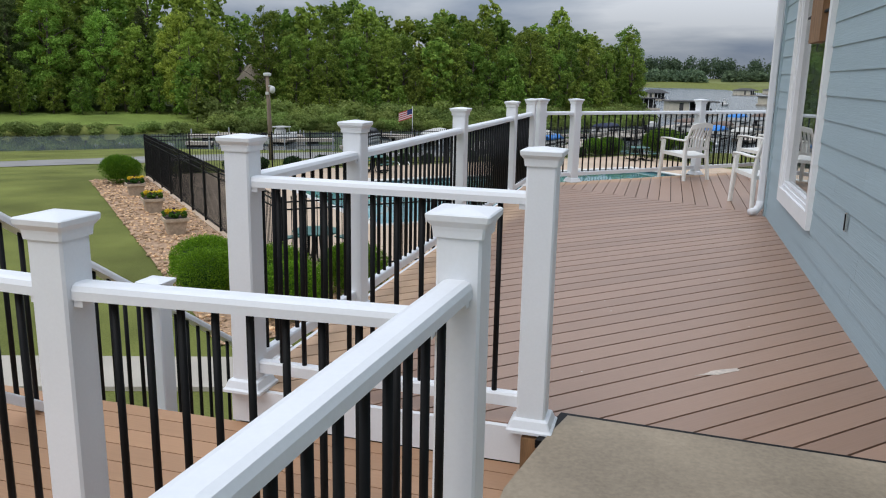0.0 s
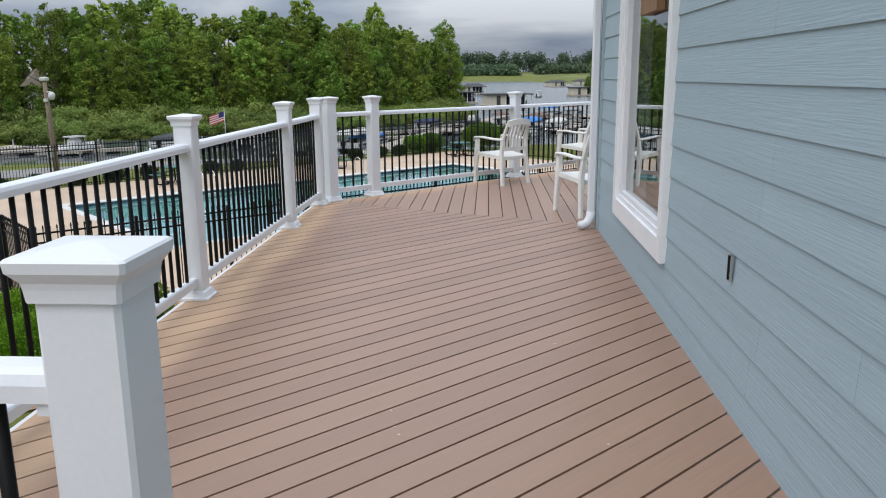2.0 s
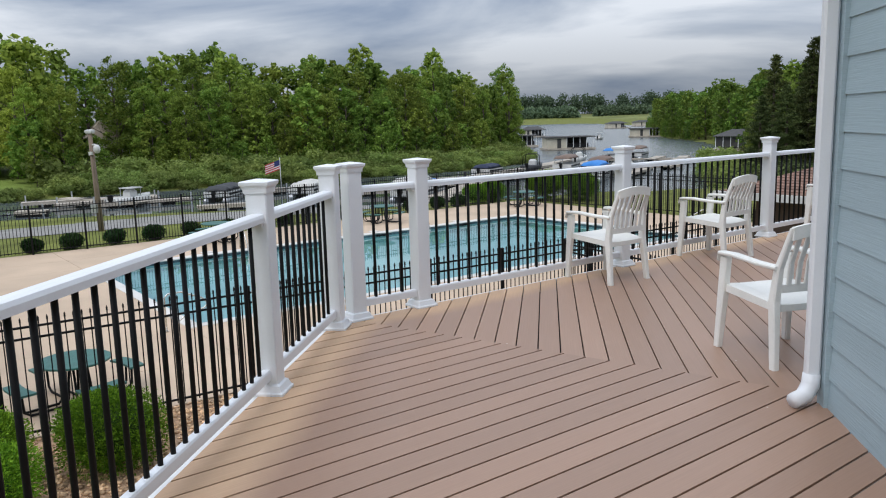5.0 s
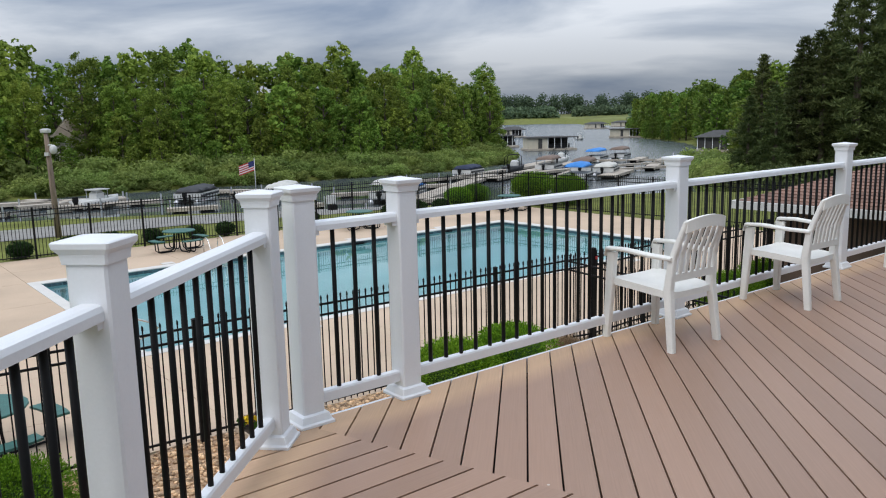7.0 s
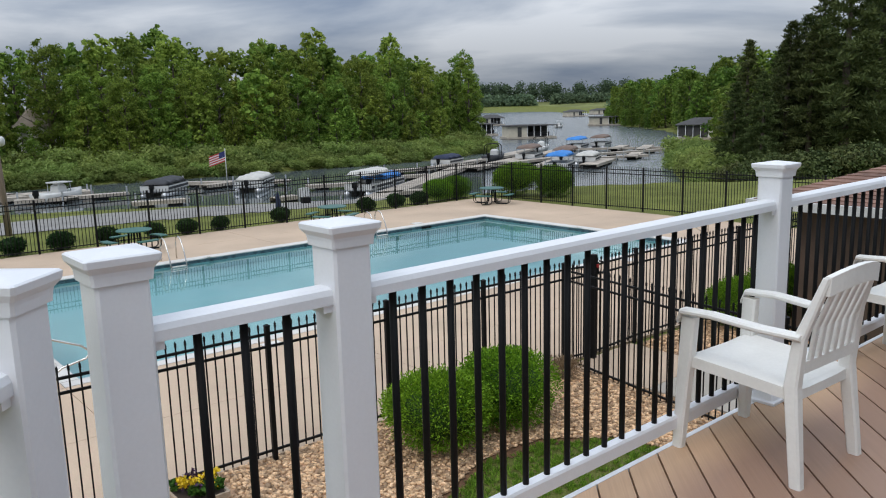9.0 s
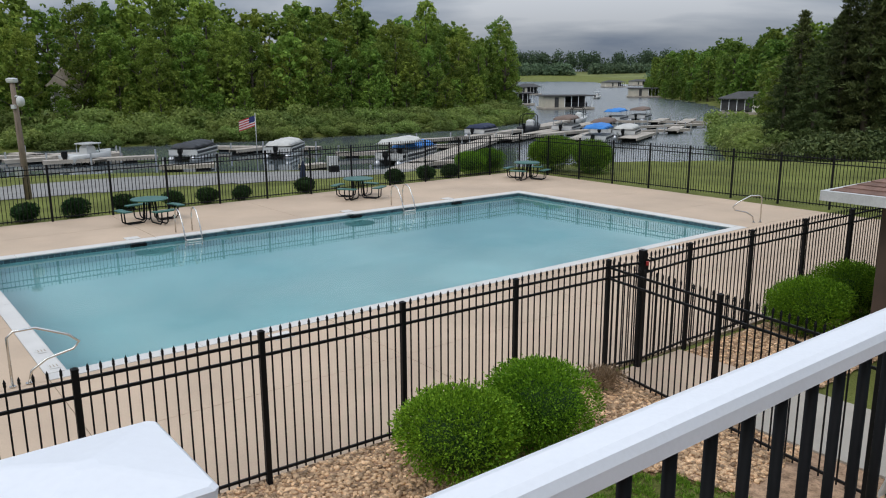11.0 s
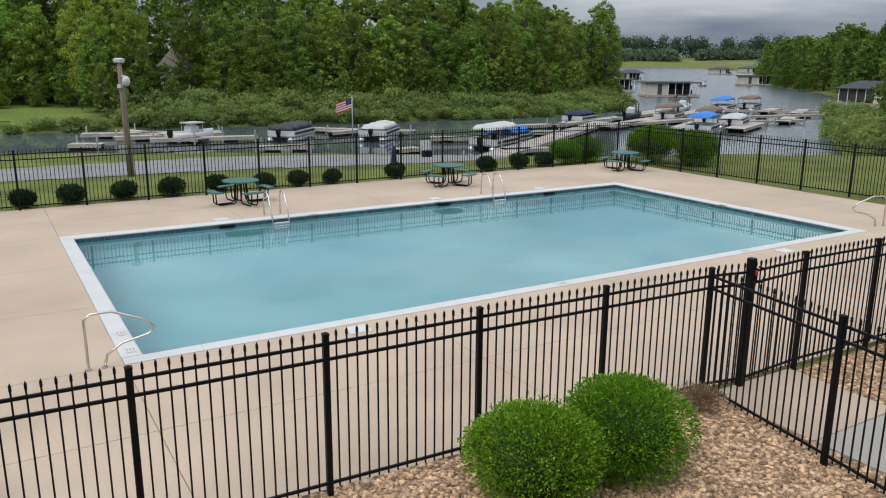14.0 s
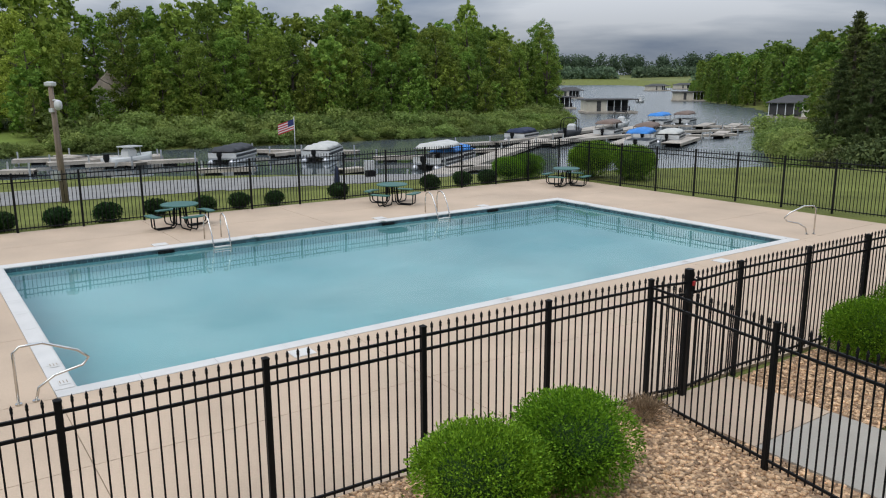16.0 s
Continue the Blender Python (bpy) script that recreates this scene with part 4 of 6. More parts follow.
def pool_ladder(p, out_v, side):
    l = thing("pool_ladder", "stainless steel pool ladder with white steps", "ladder", group="pool ladders")
    for k in (-0.25, 0.25):
        o = p + side * k
        pts = [o - out_v * 0.28, o - out_v * 0.28 + Vector((0, 0, 0.5)), o - out_v * 0.22 + Vector((0, 0, 0.68)), o - out_v * 0.05 + Vector((0, 0, 0.74)), o + out_v * 0.14 + Vector((0, 0, 0.66)), o + out_v * 0.36 + Vector((0, 0, 0.30)), o + out_v * 0.50 + Vector((0, 0, -0.1)), o + out_v * 0.50 + Vector((0, 0, -0.9))]
        part("rail", Shape().tube(pts, 0.021, 8), STEEL, l, smooth=True)
    for z in (-0.12, -0.42, -0.72):
        c = p + out_v * 0.50
        part("step", Shape().box((0, 0, 0), (0.46, 0.09, 0.03), m=Matrix.Translation(c + Vector((0, 0, z))) @ Matrix.Rotation(math.atan2(side.y, side.x), 4, 'Z')), COPING, l)


handrail(W(2.20, 11.85, GZ), ud, ua)
handrail(W(23.2, 12.0, GZ), ud, (-ua + ud * 0.5).normalized())
pool_ladder(W(8.55, pd1, GZ), -ud, ua)
pool_ladder(W(16.35, pd1, GZ), -ud, ua)
for a, d in ((7.0, pd1 - 0.1), (14.2, pd1 - 0.1), (18.6, pd1 - 0.1)):
    sk = thing("skimmer", "white skimmer lid set in the paving", "skimmer lid", group="skimmers")
    part("lid", ad_box(Shape(), a - 0.2, a + 0.2, d + 0.15, d + 0.5, GZ + 0.001, GZ + 0.014), COPING, sk)
    part("mouth", ad_box(Shape(), a - 0.22, a + 0.22, d - 0.30, d - 0.24, GZ - 0.19, GZ - 0.06), BLACK, sk)
for a in (6.45, 18.06):
    sk = thing("skimmer", "white skimmer lid set in the paving", "skimmer lid", group="skimmers")
    part("lid", ad_box(Shape(), a - 0.2, a + 0.2, pd0 - 0.5, pd0 - 0.15, GZ + 0.001, GZ + 0.014), COPING, sk)

# ---------------------------------------------------------------- plants


def leaf_cloud(rng, centres, radii, count, size, squash=0.8, shell=0.55, up=0.35, shoots=0.0, width=0.55, fuzz=0.13, tumble=0.75):
    """Leaf quads scattered through overlapping lobes, most of them near the surface."""
    centres, radii = np.array(centres, float), np.array(radii, float)
    w = radii ** 2 / (radii ** 2).sum()
    idx = rng.choice(len(centres), count, p=w)
    dirs = rng.normal(size=(count, 3))
    dirs /= np.linalg.norm(dirs, axis=1)[:, None]
    dirs[:, 2] = np.where(rng.random(count) < up, np.abs(dirs[:, 2]), dirs[:, 2])
    r = shell + (1 - shell) * rng.random(count) ** 0.6
    r *= 1 + (0.05 if shoots == 0.2 else fuzz) * rng.normal(size=count)
    pos = centres[idx] + dirs * (radii[idx] * r)[:, None] * np.array([1, 1, squash])
    nrm = dirs + rng.normal(scale=tumble, size=(count, 3))
    nrm /= np.linalg.norm(nrm, axis=1)[:, None]
    t = np.cross(nrm, rng.normal(size=(count, 3)))
    t /= np.linalg.norm(t, axis=1)[:, None] + 1e-9
    if shoots:
        t = dirs + np.array([0, 0, shoots]) + rng.normal(scale=0.45, size=(count, 3))
        t /= np.linalg.norm(t, axis=1)[:, None]
        nrm = np.cross(t, rng.normal(size=(count, 3)))
        nrm /= np.linalg.norm(nrm, axis=1)[:, None]
    b = np.cross(nrm, t)
    s = size * (0.6 + 0.8 * rng.random(count))[:, None]
    v = np.empty((count, 4, 3))
    v[:, 0] = pos - t * s
    v[:, 1] = pos - b * s * width + nrm * s * 0.15
    v[:, 2] = pos + t * s
    v[:, 3] = pos + b * s * width + nrm * s * 0.15
    return v.reshape(-1, 3)


def quads_mesh(name, verts, mat):
    me = bpy.data.meshes.new(name)
    n = len(verts) // 4
    me.vertices.add(len(verts))
    me.vertices.foreach_set("co", verts.astype(np.float32).ravel())
    me.loops.add(n * 4)
    me.loops.foreach_set("vertex_index", np.arange(n * 4, dtype=np.int32))
    me.polygons.add(n)
    me.polygons.foreach_set("loop_start", np.arange(0, n * 4, 4, dtype=np.int32))
    me.materials.append(mat)
    me.update(calc_edges=True)
    return me


def trunk_shape(h, r, lean, rng, limbs):
    s = Shape()
    pts = [(lean * k * k, 0.2 * math.sin(3 * k), h * k) for k in (0, 0.2, 0.45, 0.7, 0.9)]
    s.tube(pts, [r * 1.35, r, r * 0.8, r * 0.5, r * 0.2], 7)
    for i in range(limbs):
        z = h * (0.3 + 0.5 * i / limbs)
        a = i * 2.4 + rng.random()
        l = h * (0.28 - 0.15 * i / limbs)
        p0 = Vector((lean * (z / h) ** 2, 0, z))
        p1 = p0 + Vector((math.cos(a) * l, math.sin(a) * l, l * 0.7))
        s.tube([p0, p0.lerp(p1, 0.5) + Vector((0, 0, 0.1)), p1], [r * 0.4, r * 0.25, r * 0.08], 5)
    return s


def broad_tree(seed, h, spread, count, leaf, mat=None):
    """A tall crown of separate leafy clumps carried on limbs, denser and narrower towards the top."""
    rng = np.random.default_rng(seed)
    cs, rs = [], []
    n = 44
    for i in range(n):
        k = (i + rng.random()) / n
        z = h * (0.13 + 0.80 * k)
        env = spread * (0.55 + 0.50 * math.sin(math.pi * min(1.0, 0.12 + 0.84 * k)))
        an = i * 2.4 + rng.uniform(-0.5, 0.5)
        rad = env * (0.35 + 0.50 * rng.random())
        cs.append((math.cos(an) * rad, math.sin(an) * rad, z))
        rs.append(spread * (0.20 + 0.17 * rng.random()) * (1.1 - 0.35 * k))
    for k in range(6):
        cs.append((rng.uniform(-0.28, 0.28) * spread, rng.uniform(-0.28, 0.28) * spread, h * (0.84 + 0.028 * k)))
        rs.append(spread * (0.26 - 0.03 * k))
    leaves = leaf_cloud(rng, cs, rs, count, leaf, 0.85, 0.45, 0.55, 0.0, 0.62, 0.17, 0.5)
    return (trunk_shape(h * 0.9, 0.017 * h, 0.4, rng, 7).data("trunk", BARK, True), quads_mesh("crown", leaves, mat or LEAF))


def pine_tree(seed, h, spread, count, leaf):
    """A pine with a bare lower stem and tiers of drooping, uneven needle tufts."""
    rng = np.random.default_rng(seed)
    cs, rs = [], []
    for i in range(74):
        k = i / 73
        z = h * (0.10 + 0.87 * k)
        rad = spread * (1 - k) ** 0.62 * (0.35 + 0.75 * rng.random())
        an = i * 2.4 + rng.uniform(-0.6, 0.6)
        for q_ in (0.55, 0.95):
            cs.append((math.cos(an) * rad * q_, math.sin(an) * rad * q_, z - 0.10 * rad * q_))
            rs.append(spread * (0.13 + 0.13 * (1 - k)) * (1.15 - 0.35 * q_))
    return (trunk_shape(h * 0.98, 0.016 * h, 0.1, rng, 0).data("trunk", BARK, True), quads_mesh("crown", leaf_cloud(rng, cs, rs, count, leaf, 0.6, 0.2, 0.35, 0.5, 0.24, 0.22), PINE))


def plant(name, meshes, label, category, at, group):
    t = thing(name, label, category, at, group)
    part("trunk", meshes[0], None, t)
    part("crown", meshes[1], None, t)
    return t


KINDS = [broad_tree(11, 13.0, 3.0, 9500, 0.122), broad_tree(12, 12.4, 2.6, 9000, 0.118), broad_tree(13, 14.0, 3.2, 10000, 0.125), broad_tree(15, 13.4, 2.3, 8500, 0.118)]
BRIGHT_KINDS = [broad_tree(16, 13.0, 2.7, 9000, 0.118, BRIGHT_LEAF), broad_tree(17, 12.6, 2.4, 8500, 0.114, BRIGHT_LEAF), broad_tree(18, 14.0, 2.9, 9500, 0.12, BRIGHT_LEAF)]
LIGHT = [broad_tree(31, 13.0, 3.2, 2400, 0.27), broad_tree(32, 12.4, 2.8, 2300, 0.26), broad_tree(33, 14.2, 3.0, 2400, 0.27), broad_tree(34, 11.0, 3.4, 2300, 0.28)]
SHORE_KINDS = [broad_tree(35, 13.0, 3.4, 2000, 0.30, SHORE_LEAF), broad_tree(36, 12.0, 3.0, 1900, 0.29, SHORE_LEAF)]
PINES = [pine_tree(21, 14.0, 2.8, 11000, 0.19), pine_tree(22, 16.5, 3.4, 13000, 0.20)]
rng = random.Random(5)


def set_tree(a, d, scale=1.0, pine=0.18, label=None, kinds=None):
    if 20.9 < a < 22.7 and d < 97:
        return None
    p = W(a, d)
    z = ground_z(p.x, p.y) - 0.15
    s = scale * rng.uniform(0.86, 1.14)
    m = pose(p.x, p.y, z, 0, 0, rng.uniform(0, 360)) @ Matrix.Diagonal((s * rng.uniform(0.9, 1.15), s * rng.uniform(0.9, 1.15), s, 1))
    if rng.random() < pine:
        return plant("pine_tree", rng.choice(PINES), label or "dark green pine on the wooded bank", "tree", m, "trees on the bank")
    return plant("deciduous_tree", rng.choice(kinds or KINDS), label or "leafy green broadleaf tree on the wooded bank", "tree", m, "trees on the bank")


for row, (off, sc) in enumerate(((9, 0.80), (13, 0.94), (18, 1.04), (24, 1.10))):
    a = -52.0 + row * 1.3
    while a < 88:
        b = along(BANK, a)
        d = b + off + rng.uniform(-1.5, 1.5) + (9 if a < 12 else 0)
        if a < 80 or row < 3:
            set_tree(a + rng.uniform(-1, 1), d, sc * (1.28 if a < 4 else 1.12 if a < 16 else 1.0), pine=0.04 if a < 15 else 0.0, kinds=(BRIGHT_KINDS + BRIGHT_KINDS + KINDS[:2] if a < 20 else KINDS + KINDS + BRIGHT_KINDS[:1]) if row < 2 else LIGHT)
        a += rng.uniform(3.0, 4.6)

# the wood's end at the point
for a, d, sc in ((84.5, 90.2, 0.78), (86.3, 92.3, 0.90), (87.6, 95.0, 0.96), (89.5, 98.0, 0.98), (82.5, 89.0, 0.85)):
    set_tree(a, d, sc, pine=0.0, kinds=KINDS)

# young growth that closes the edge of the wood
for off, sc in ((5.2, 0.40), (7.6, 0.6)):
    a = -52.0
    while a < 84:
        set_tree(a, along(BANK, a) + off + rng.uniform(-1, 1) + (9 if a < 12 else 0), sc * rng.uniform(0.75, 1.25), pine=0.0, kinds=LIGHT)
        a += rng.uniform(2.6, 3.6)

# willow scrub along the water's edge
SCRUB = []
for sd in range(3):
    r_ = np.random.default_rng(40 + sd)
    cs = [(r_.uniform(-1.6, 1.6), r_.uniform(-1.2, 1.2), r_.uniform(0.4, 1.5)) for _ in range(14)]
    SCRUB.append(quads_mesh("scrub_leaves", leaf_cloud(r_, cs, [r_.uniform(0.5, 0.9) for _ in cs], 1700, 0.13, 0.85, 0.3), WILLOW))


def set_scrub(a, d, s, label="pale green willow scrub at the water's edge"):
    p = W(a, d)
    ob = part("willow_bush", rng.choice(SCRUB), None, at=pose(p.x, p.y, ground_z(p.x, p.y) - 0.2, 0, 0, rng.uniform(0, 360)) @ Matrix.Diagonal((s * 1.2, s * 1.2, s, 1)))
    tagged(ob, label, "bush", group="willow scrub")


for off, s in ((-0.9, 0.72), (1.0, 0.8), (3.2, 1.05), (6.0, 1.25)):
    a = 14.0 if off > 0 else -50
    while a < 86:
        set_scrub(a, along(BANK, a) + off + rng.uniform(-0.6, 0.6), s * rng.uniform(0.8, 1.2))
        a += rng.uniform(2.0, 2.9)

# clipped shrubs
BUSHES = {}


def leafy_ball(seed, r, count, leaf, mat, squash=0.85):
    r_ = np.random.default_rng(seed)
    cs = [(0, 0, r * 0.72)] + [(r_.uniform(-0.3, 0.3) * r, r_.uniform(-0.3, 0.3) * r, r * (0.68 + r_.uniform(-0.25, 0.25))) for _ in range(9)]
    rs = [r * 0.92] + [r * r_.uniform(0.55, 0.78) for _ in range(9)]
    return quads_mesh("leaves", leaf_cloud(r_, cs, rs, count, leaf, squash, 0.84, 0.4, 0.2, 0.46), mat)


BIG = [leafy_ball(61, 0.84, 32000, 0.020, BUSH_LEAF, 0.70), leafy_ball(62, 0.84, 32000, 0.020, BUSH_LEAF, 0.70)]
SMALL = [leafy_ball(63, 0.44, 3000, 0.04, DARK_BUSH, 0.70), leafy_ball(64, 0.44, 3000, 0.04, DARK_BUSH, 0.70)]
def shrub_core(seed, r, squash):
    """An added dark core that closes a clipped shrub behind its leaves; its colour stands for inner shade."""
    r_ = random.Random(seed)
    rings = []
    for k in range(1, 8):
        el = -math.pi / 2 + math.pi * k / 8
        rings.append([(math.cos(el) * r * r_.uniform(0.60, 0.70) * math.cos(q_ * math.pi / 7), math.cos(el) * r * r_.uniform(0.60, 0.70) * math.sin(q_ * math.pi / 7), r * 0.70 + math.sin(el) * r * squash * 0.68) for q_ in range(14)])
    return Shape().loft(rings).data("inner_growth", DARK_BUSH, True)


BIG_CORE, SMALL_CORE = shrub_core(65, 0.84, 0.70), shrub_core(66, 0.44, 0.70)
STUB = Shape().tube([(0, 0, -0.05), (0.02, 0, 0.3), (0.0, 0.03, 0.6)], [0.04, 0.03, 0.015], 6).data("stem", BARK)


def shrub(a, d, scale, meshes, label, group, i=0):
    p = W(a, d)
    t = thing("shrub", label, "shrub", pose(p.x, p.y, ground_z(p.x, p.y), 0, 0, 70 * i) @ Matrix.Diagonal((scale, scale, scale, 1)), group)
    part("leaves", meshes[i % len(meshes)], None, t)
    part("inner_growth", BIG_CORE if meshes is BIG else SMALL_CORE, None, t, "added dark core shading the inside")
    part("stem", STUB, None, t)


NEAR = [(5.80, 5.64, 0.98), (7.18, 5.66, 0.97), (14.0, 5.75, 0.92), (15.5, 5.75, 0.98), (-3.0, 24.5, 1.05), (-3.35, 7.3, 0.95), (-2.3, 5.6, 1.0), (-0.6, 5.4, 0.95), (-2.4, 4.3, 0.95), (-3.6, 6.0, 0.95)]
for i, (a, d, s) in enumerate(NEAR):
    shrub(a, d, s, BIG, "rounded bright green clipped shrub in the gravel bed", "clipped shrubs", i)
FAR = [(2.2, 27.3), (3.6, 27.4), (5.2, 27.4), (6.75, 27.4), (8.4, 27.5), (10.1, 27.5), (11.3, 27.3), (12.7, 27.3), (15.4, 27.3), (19.8, 27.3), (21.6, 27.4), (23.0, 27.4), (0.4, 27.4), (-1.2, 27.4)]
for i, (a, d) in enumerate(FAR):
    shrub(a, d, rng.uniform(0.9, 1.1), SMALL, "small dark shrub outside the pool fence", "fence shrubs", i)
for i, (a, d, s) in enumerate(((24.4, 27.6, 1.0), (26.0, 28.0, 1.05), (28.3, 26.0, 1.5), (29.0, 24.2, 1.4))):
    shrub(a, d, s, BIG, "large green shrub beyond the pool fence", "fence shrubs", i)

# ---------------------------------------------------------------- right bank, pines and far shore
for a, d, s in ((54.5, 26.5, 0.62), (57, 24, 0.78), (60, 26, 0.72), (60.5, 21, 0.85), (64, 23, 0.9), (66, 18, 1.0), (69, 25, 0.85), (71, 20, 1.0), (75, 16, 1.05), (76, 27, 0.8), (80, 22, 0.9), (63, 29, 0.75), (68, 32, 0.7), (56, 29.3, 0.55), (60, 30.6, 0.70), (58, 26.2, 0.72), (62, 25.6, 0.85), (66.5, 27.5, 0.92), (57.5, 21.8, 0.95), (72, 31, 0.8)):
    p = W(a, d)
    k = s * rng.uniform(0.88, 0.98)
    plant("pine_tree", rng.choice(PINES), "tall dark green pine on the near shore", "tree", pose(p.x, p.y, ground_z(p.x, p.y) - 0.1, 0, 0, rng.uniform(0, 360)) @ Matrix.Diagonal((k * 1.25, k * 1.25, k, 1)), "shore pines")
a = 108.0
while a < 270:
    for off in (5, 11, 18) if a > 135 else (9, 14, 20):
        ds = along(SHORE, a)
        set_tree(a + off * 0.4 + rng.uniform(-1, 1), ds - off + rng.uniform(-1.5, 1.5), rng.uniform(0.85, 1.05), pine=0.0, label="green tree on the lake's wooded shore", kinds=SHORE_KINDS)
    for off in (1.5, 3.2) if a > 160 else ():
        set_tree(a + rng.uniform(-1, 3), along(SHORE, a) - off, rng.uniform(0.34, 0.5), pine=0.0, label="young green tree at the lake's edge", kinds=SHORE_KINDS)
    a += 4.0 if a < 150 else 6.0
# dark undergrowth between the lawn and the pines
UNDERGROWTH = quads_mesh("undergrowth_leaves", leaf_cloud(np.random.default_rng(81), [(0.9 * math.cos(i * 2.4) * (i / 12) ** 0.5 * 1.6, 0.9 * math.sin(i * 2.4) * (i / 12) ** 0.5 * 1.4, 0.5 + 0.9 * (1 - i / 12)) for i in range(13)], [0.75] * 13, 3200, 0.11, 0.85, 0.3), PINE)
for i in range(16):
    k = i / 15
    p = W(47.6 + 5.0 * k + rng.uniform(-0.2, 1.4), 25.0 - 10.0 * k + rng.uniform(-0.5, 0.8))
    s = rng.uniform(0.75, 1.15)
    tagged(part("shore_bush", UNDERGROWTH, None, at=pose(p.x, p.y, ground_z(p.x, p.y) - 0.1, 0, 0, rng.uniform(0, 360)) @ Matrix.Diagonal((s, s, s, 1))), "dark green bush under the shore pines", "bush", group="shore undergrowth")
for i, (a, d, s) in enumerate(((50, 29, 1.0), (52, 28, 1.3), (53.5, 30, 1.2), (56, 31, 1.5), (58, 33.5, 1.4), (61, 35, 1.5), (64, 38, 1.4), (68, 41, 1.3), (55, 27, 1.5), (75, 45, 1.2), (82, 50, 1.2))):
    set_scrub(a, d, s * 0.72, "pale green bush on the lake shore")
for a, d, s in ((70, 41, 1.0), (73, 43, 1.15), (76, 44.5, 1.0), (80, 47, 1.1), (72, 39.5, 0.9), (77, 41.5, 1.0), (86, 52, 1.3), (66, 37.5, 1.0)):
    set_scrub(a, d, s, "pale green bush on the lake shore")
for a, d, s in ((74, 40, 0.48), (78, 42, 0.58), (83, 45.5, 0.62), (89, 49, 0.68), (84, 41, 0.75), (95, 52, 0.75)):
    set_tree(a, d, s, pine=0.0, label="young green tree at the lake's edge", kinds=SHORE_KINDS)


def far_wood(name, x0, x1, y0, y1, h, count, size, seed, label):
    """A distant belt of trees, one mesh of leaf clumps with an uneven top."""
    r_ = np.random.default_rng(seed)
    n = 170
    cs, rs = [], []
    for i in range(n):
        k = r_.random()
        x, y = x0 + (x1 - x0) * k, y0 + (y1 - y0) * k + r_.uniform(-12, 12)
        hh = h * r_.uniform(0.5, 1.15)
        for q_ in (0.3, 0.62, 0.85):
            cs.append((x + r_.uniform(-2, 2), y, ground_z(x, y) + hh * q_))
            rs.append(hh * 0.42 * (1.15 - 0.4 * q_))
    ob = part(name, quads_mesh(name, leaf_cloud(r_, cs, rs, count, size, 1.0, 0.35), HAZED_LEAF))
    tagged(ob, label, "woods", kind="stuff")


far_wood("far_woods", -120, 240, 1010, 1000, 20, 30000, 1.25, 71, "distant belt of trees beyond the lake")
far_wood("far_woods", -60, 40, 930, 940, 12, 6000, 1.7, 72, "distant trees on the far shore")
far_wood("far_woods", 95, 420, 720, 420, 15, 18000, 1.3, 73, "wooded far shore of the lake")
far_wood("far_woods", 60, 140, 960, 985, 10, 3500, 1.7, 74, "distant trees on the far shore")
field = Shape()
xs, ys = steps(-160, 260, 14), steps(864, 1000, 8)
field.add([(x, y, ground_z(x, y) + 0.3) for x in xs for y in ys], [(i * 9 + k, (i + 1) * 9 + k, (i + 1) * 9 + k + 1, i * 9 + k + 1) for i in range(14) for k in range(8)])
tagged(part("far_field", field, PASTURE), "pale green pasture across the lake", "field", kind="structure")

# ---------------------------------------------------------------- marina docks
DZ = -4.55


def dock(a0, d0, a1, d1, width=1.3, piles=True):
    p, q_ = W(a0, d0, DZ), W(a1, d1, DZ)
    u = (q_ - p)
    length = u.length
    dk = thing("boat_dock", "weathered wooden floating dock on the lake", "dock", pose(p.x, p.y, p.z, 0, 0, math.degrees(math.atan2(u.y, u.x))), group="marina docks")
    n = max(2, int(length / 0.6))
    planks = Shape()
    for i in range(n):
        planks.box((length * (i + 0.5) / n, 0, 0.0), (length / n - 0.03, width, 0.05))
    part("planks", planks, DOCK_WOOD, dk)
    for s in (-1, 1):
        part("side_beam", Shape().box((length / 2, s * (width / 2 - 0.04), -0.14), (length, 0.07, 0.22)), DOCK_WOOD, dk)
    for i in range(max(2, int(length / 3))):
        x = length * (i + 0.5) / max(2, int(length / 3))
        part("float", Shape().box((x, 0, -0.36), (1.0, width * 0.8, 0.26)), BLACK, dk)
    if piles:
        for x, s in ((0.3, 1), (length - 0.2, -1)):
            part("mooring_pole", Shape().tube([(x, s * width * 0.56, -1.4), (x, s * width * 0.56, 0.55)], 0.07, 7), ALUMINIUM, dk)


DOCKS = [(28, 40.5, 57, 61, 1.8), (53, 56.5, 86, 71.5, 1.8), (50, 60.5, 74, 69.5, 1.3), (58, 58.6, 78, 61, 1.3), (57.5, 51.5, 67, 57, 1.6), (62.6, 49, 71, 53.0, 1.9), (66, 57, 79, 53.2, 0.9), (72, 61, 92, 57.5, 0.8), (75, 52.8, 82, 56.8, 1.4), (87, 64.4, 95, 68.4, 1.4), (88, 60.5, 97, 65.5, 1.4), (89, 56.7, 99, 62.2, 1.4), (84, 71.5, 96, 57.5, 0.8), (70, 69, 84, 76, 1.2),
         (8.7, 70.8, 19.5, 67.9, 1.2), (12.5, 72.7, 16.5, 62.1, 1.2), (10.6, 66.6, 19.3, 66.8, 1.1), (12.8, 63.9, 20.9, 62.5, 1.1), (7.0, 62.7, 9.1, 61.6, 1.0), (18.5, 54.8, 22.3, 53.7, 1.0), (27.2, 68.0, 34.7, 60.7, 1.1), (27.5, 63.0, 30.5, 64.0, 1.0), (26.5, 48.6, 28.5, 48.9, 1.0), (33, 55, 38, 53, 1.1), (40, 57, 46, 54.5, 1.1), (46, 61.5, 52, 61, 1.1), (33, 45, 38, 44, 1.0)]
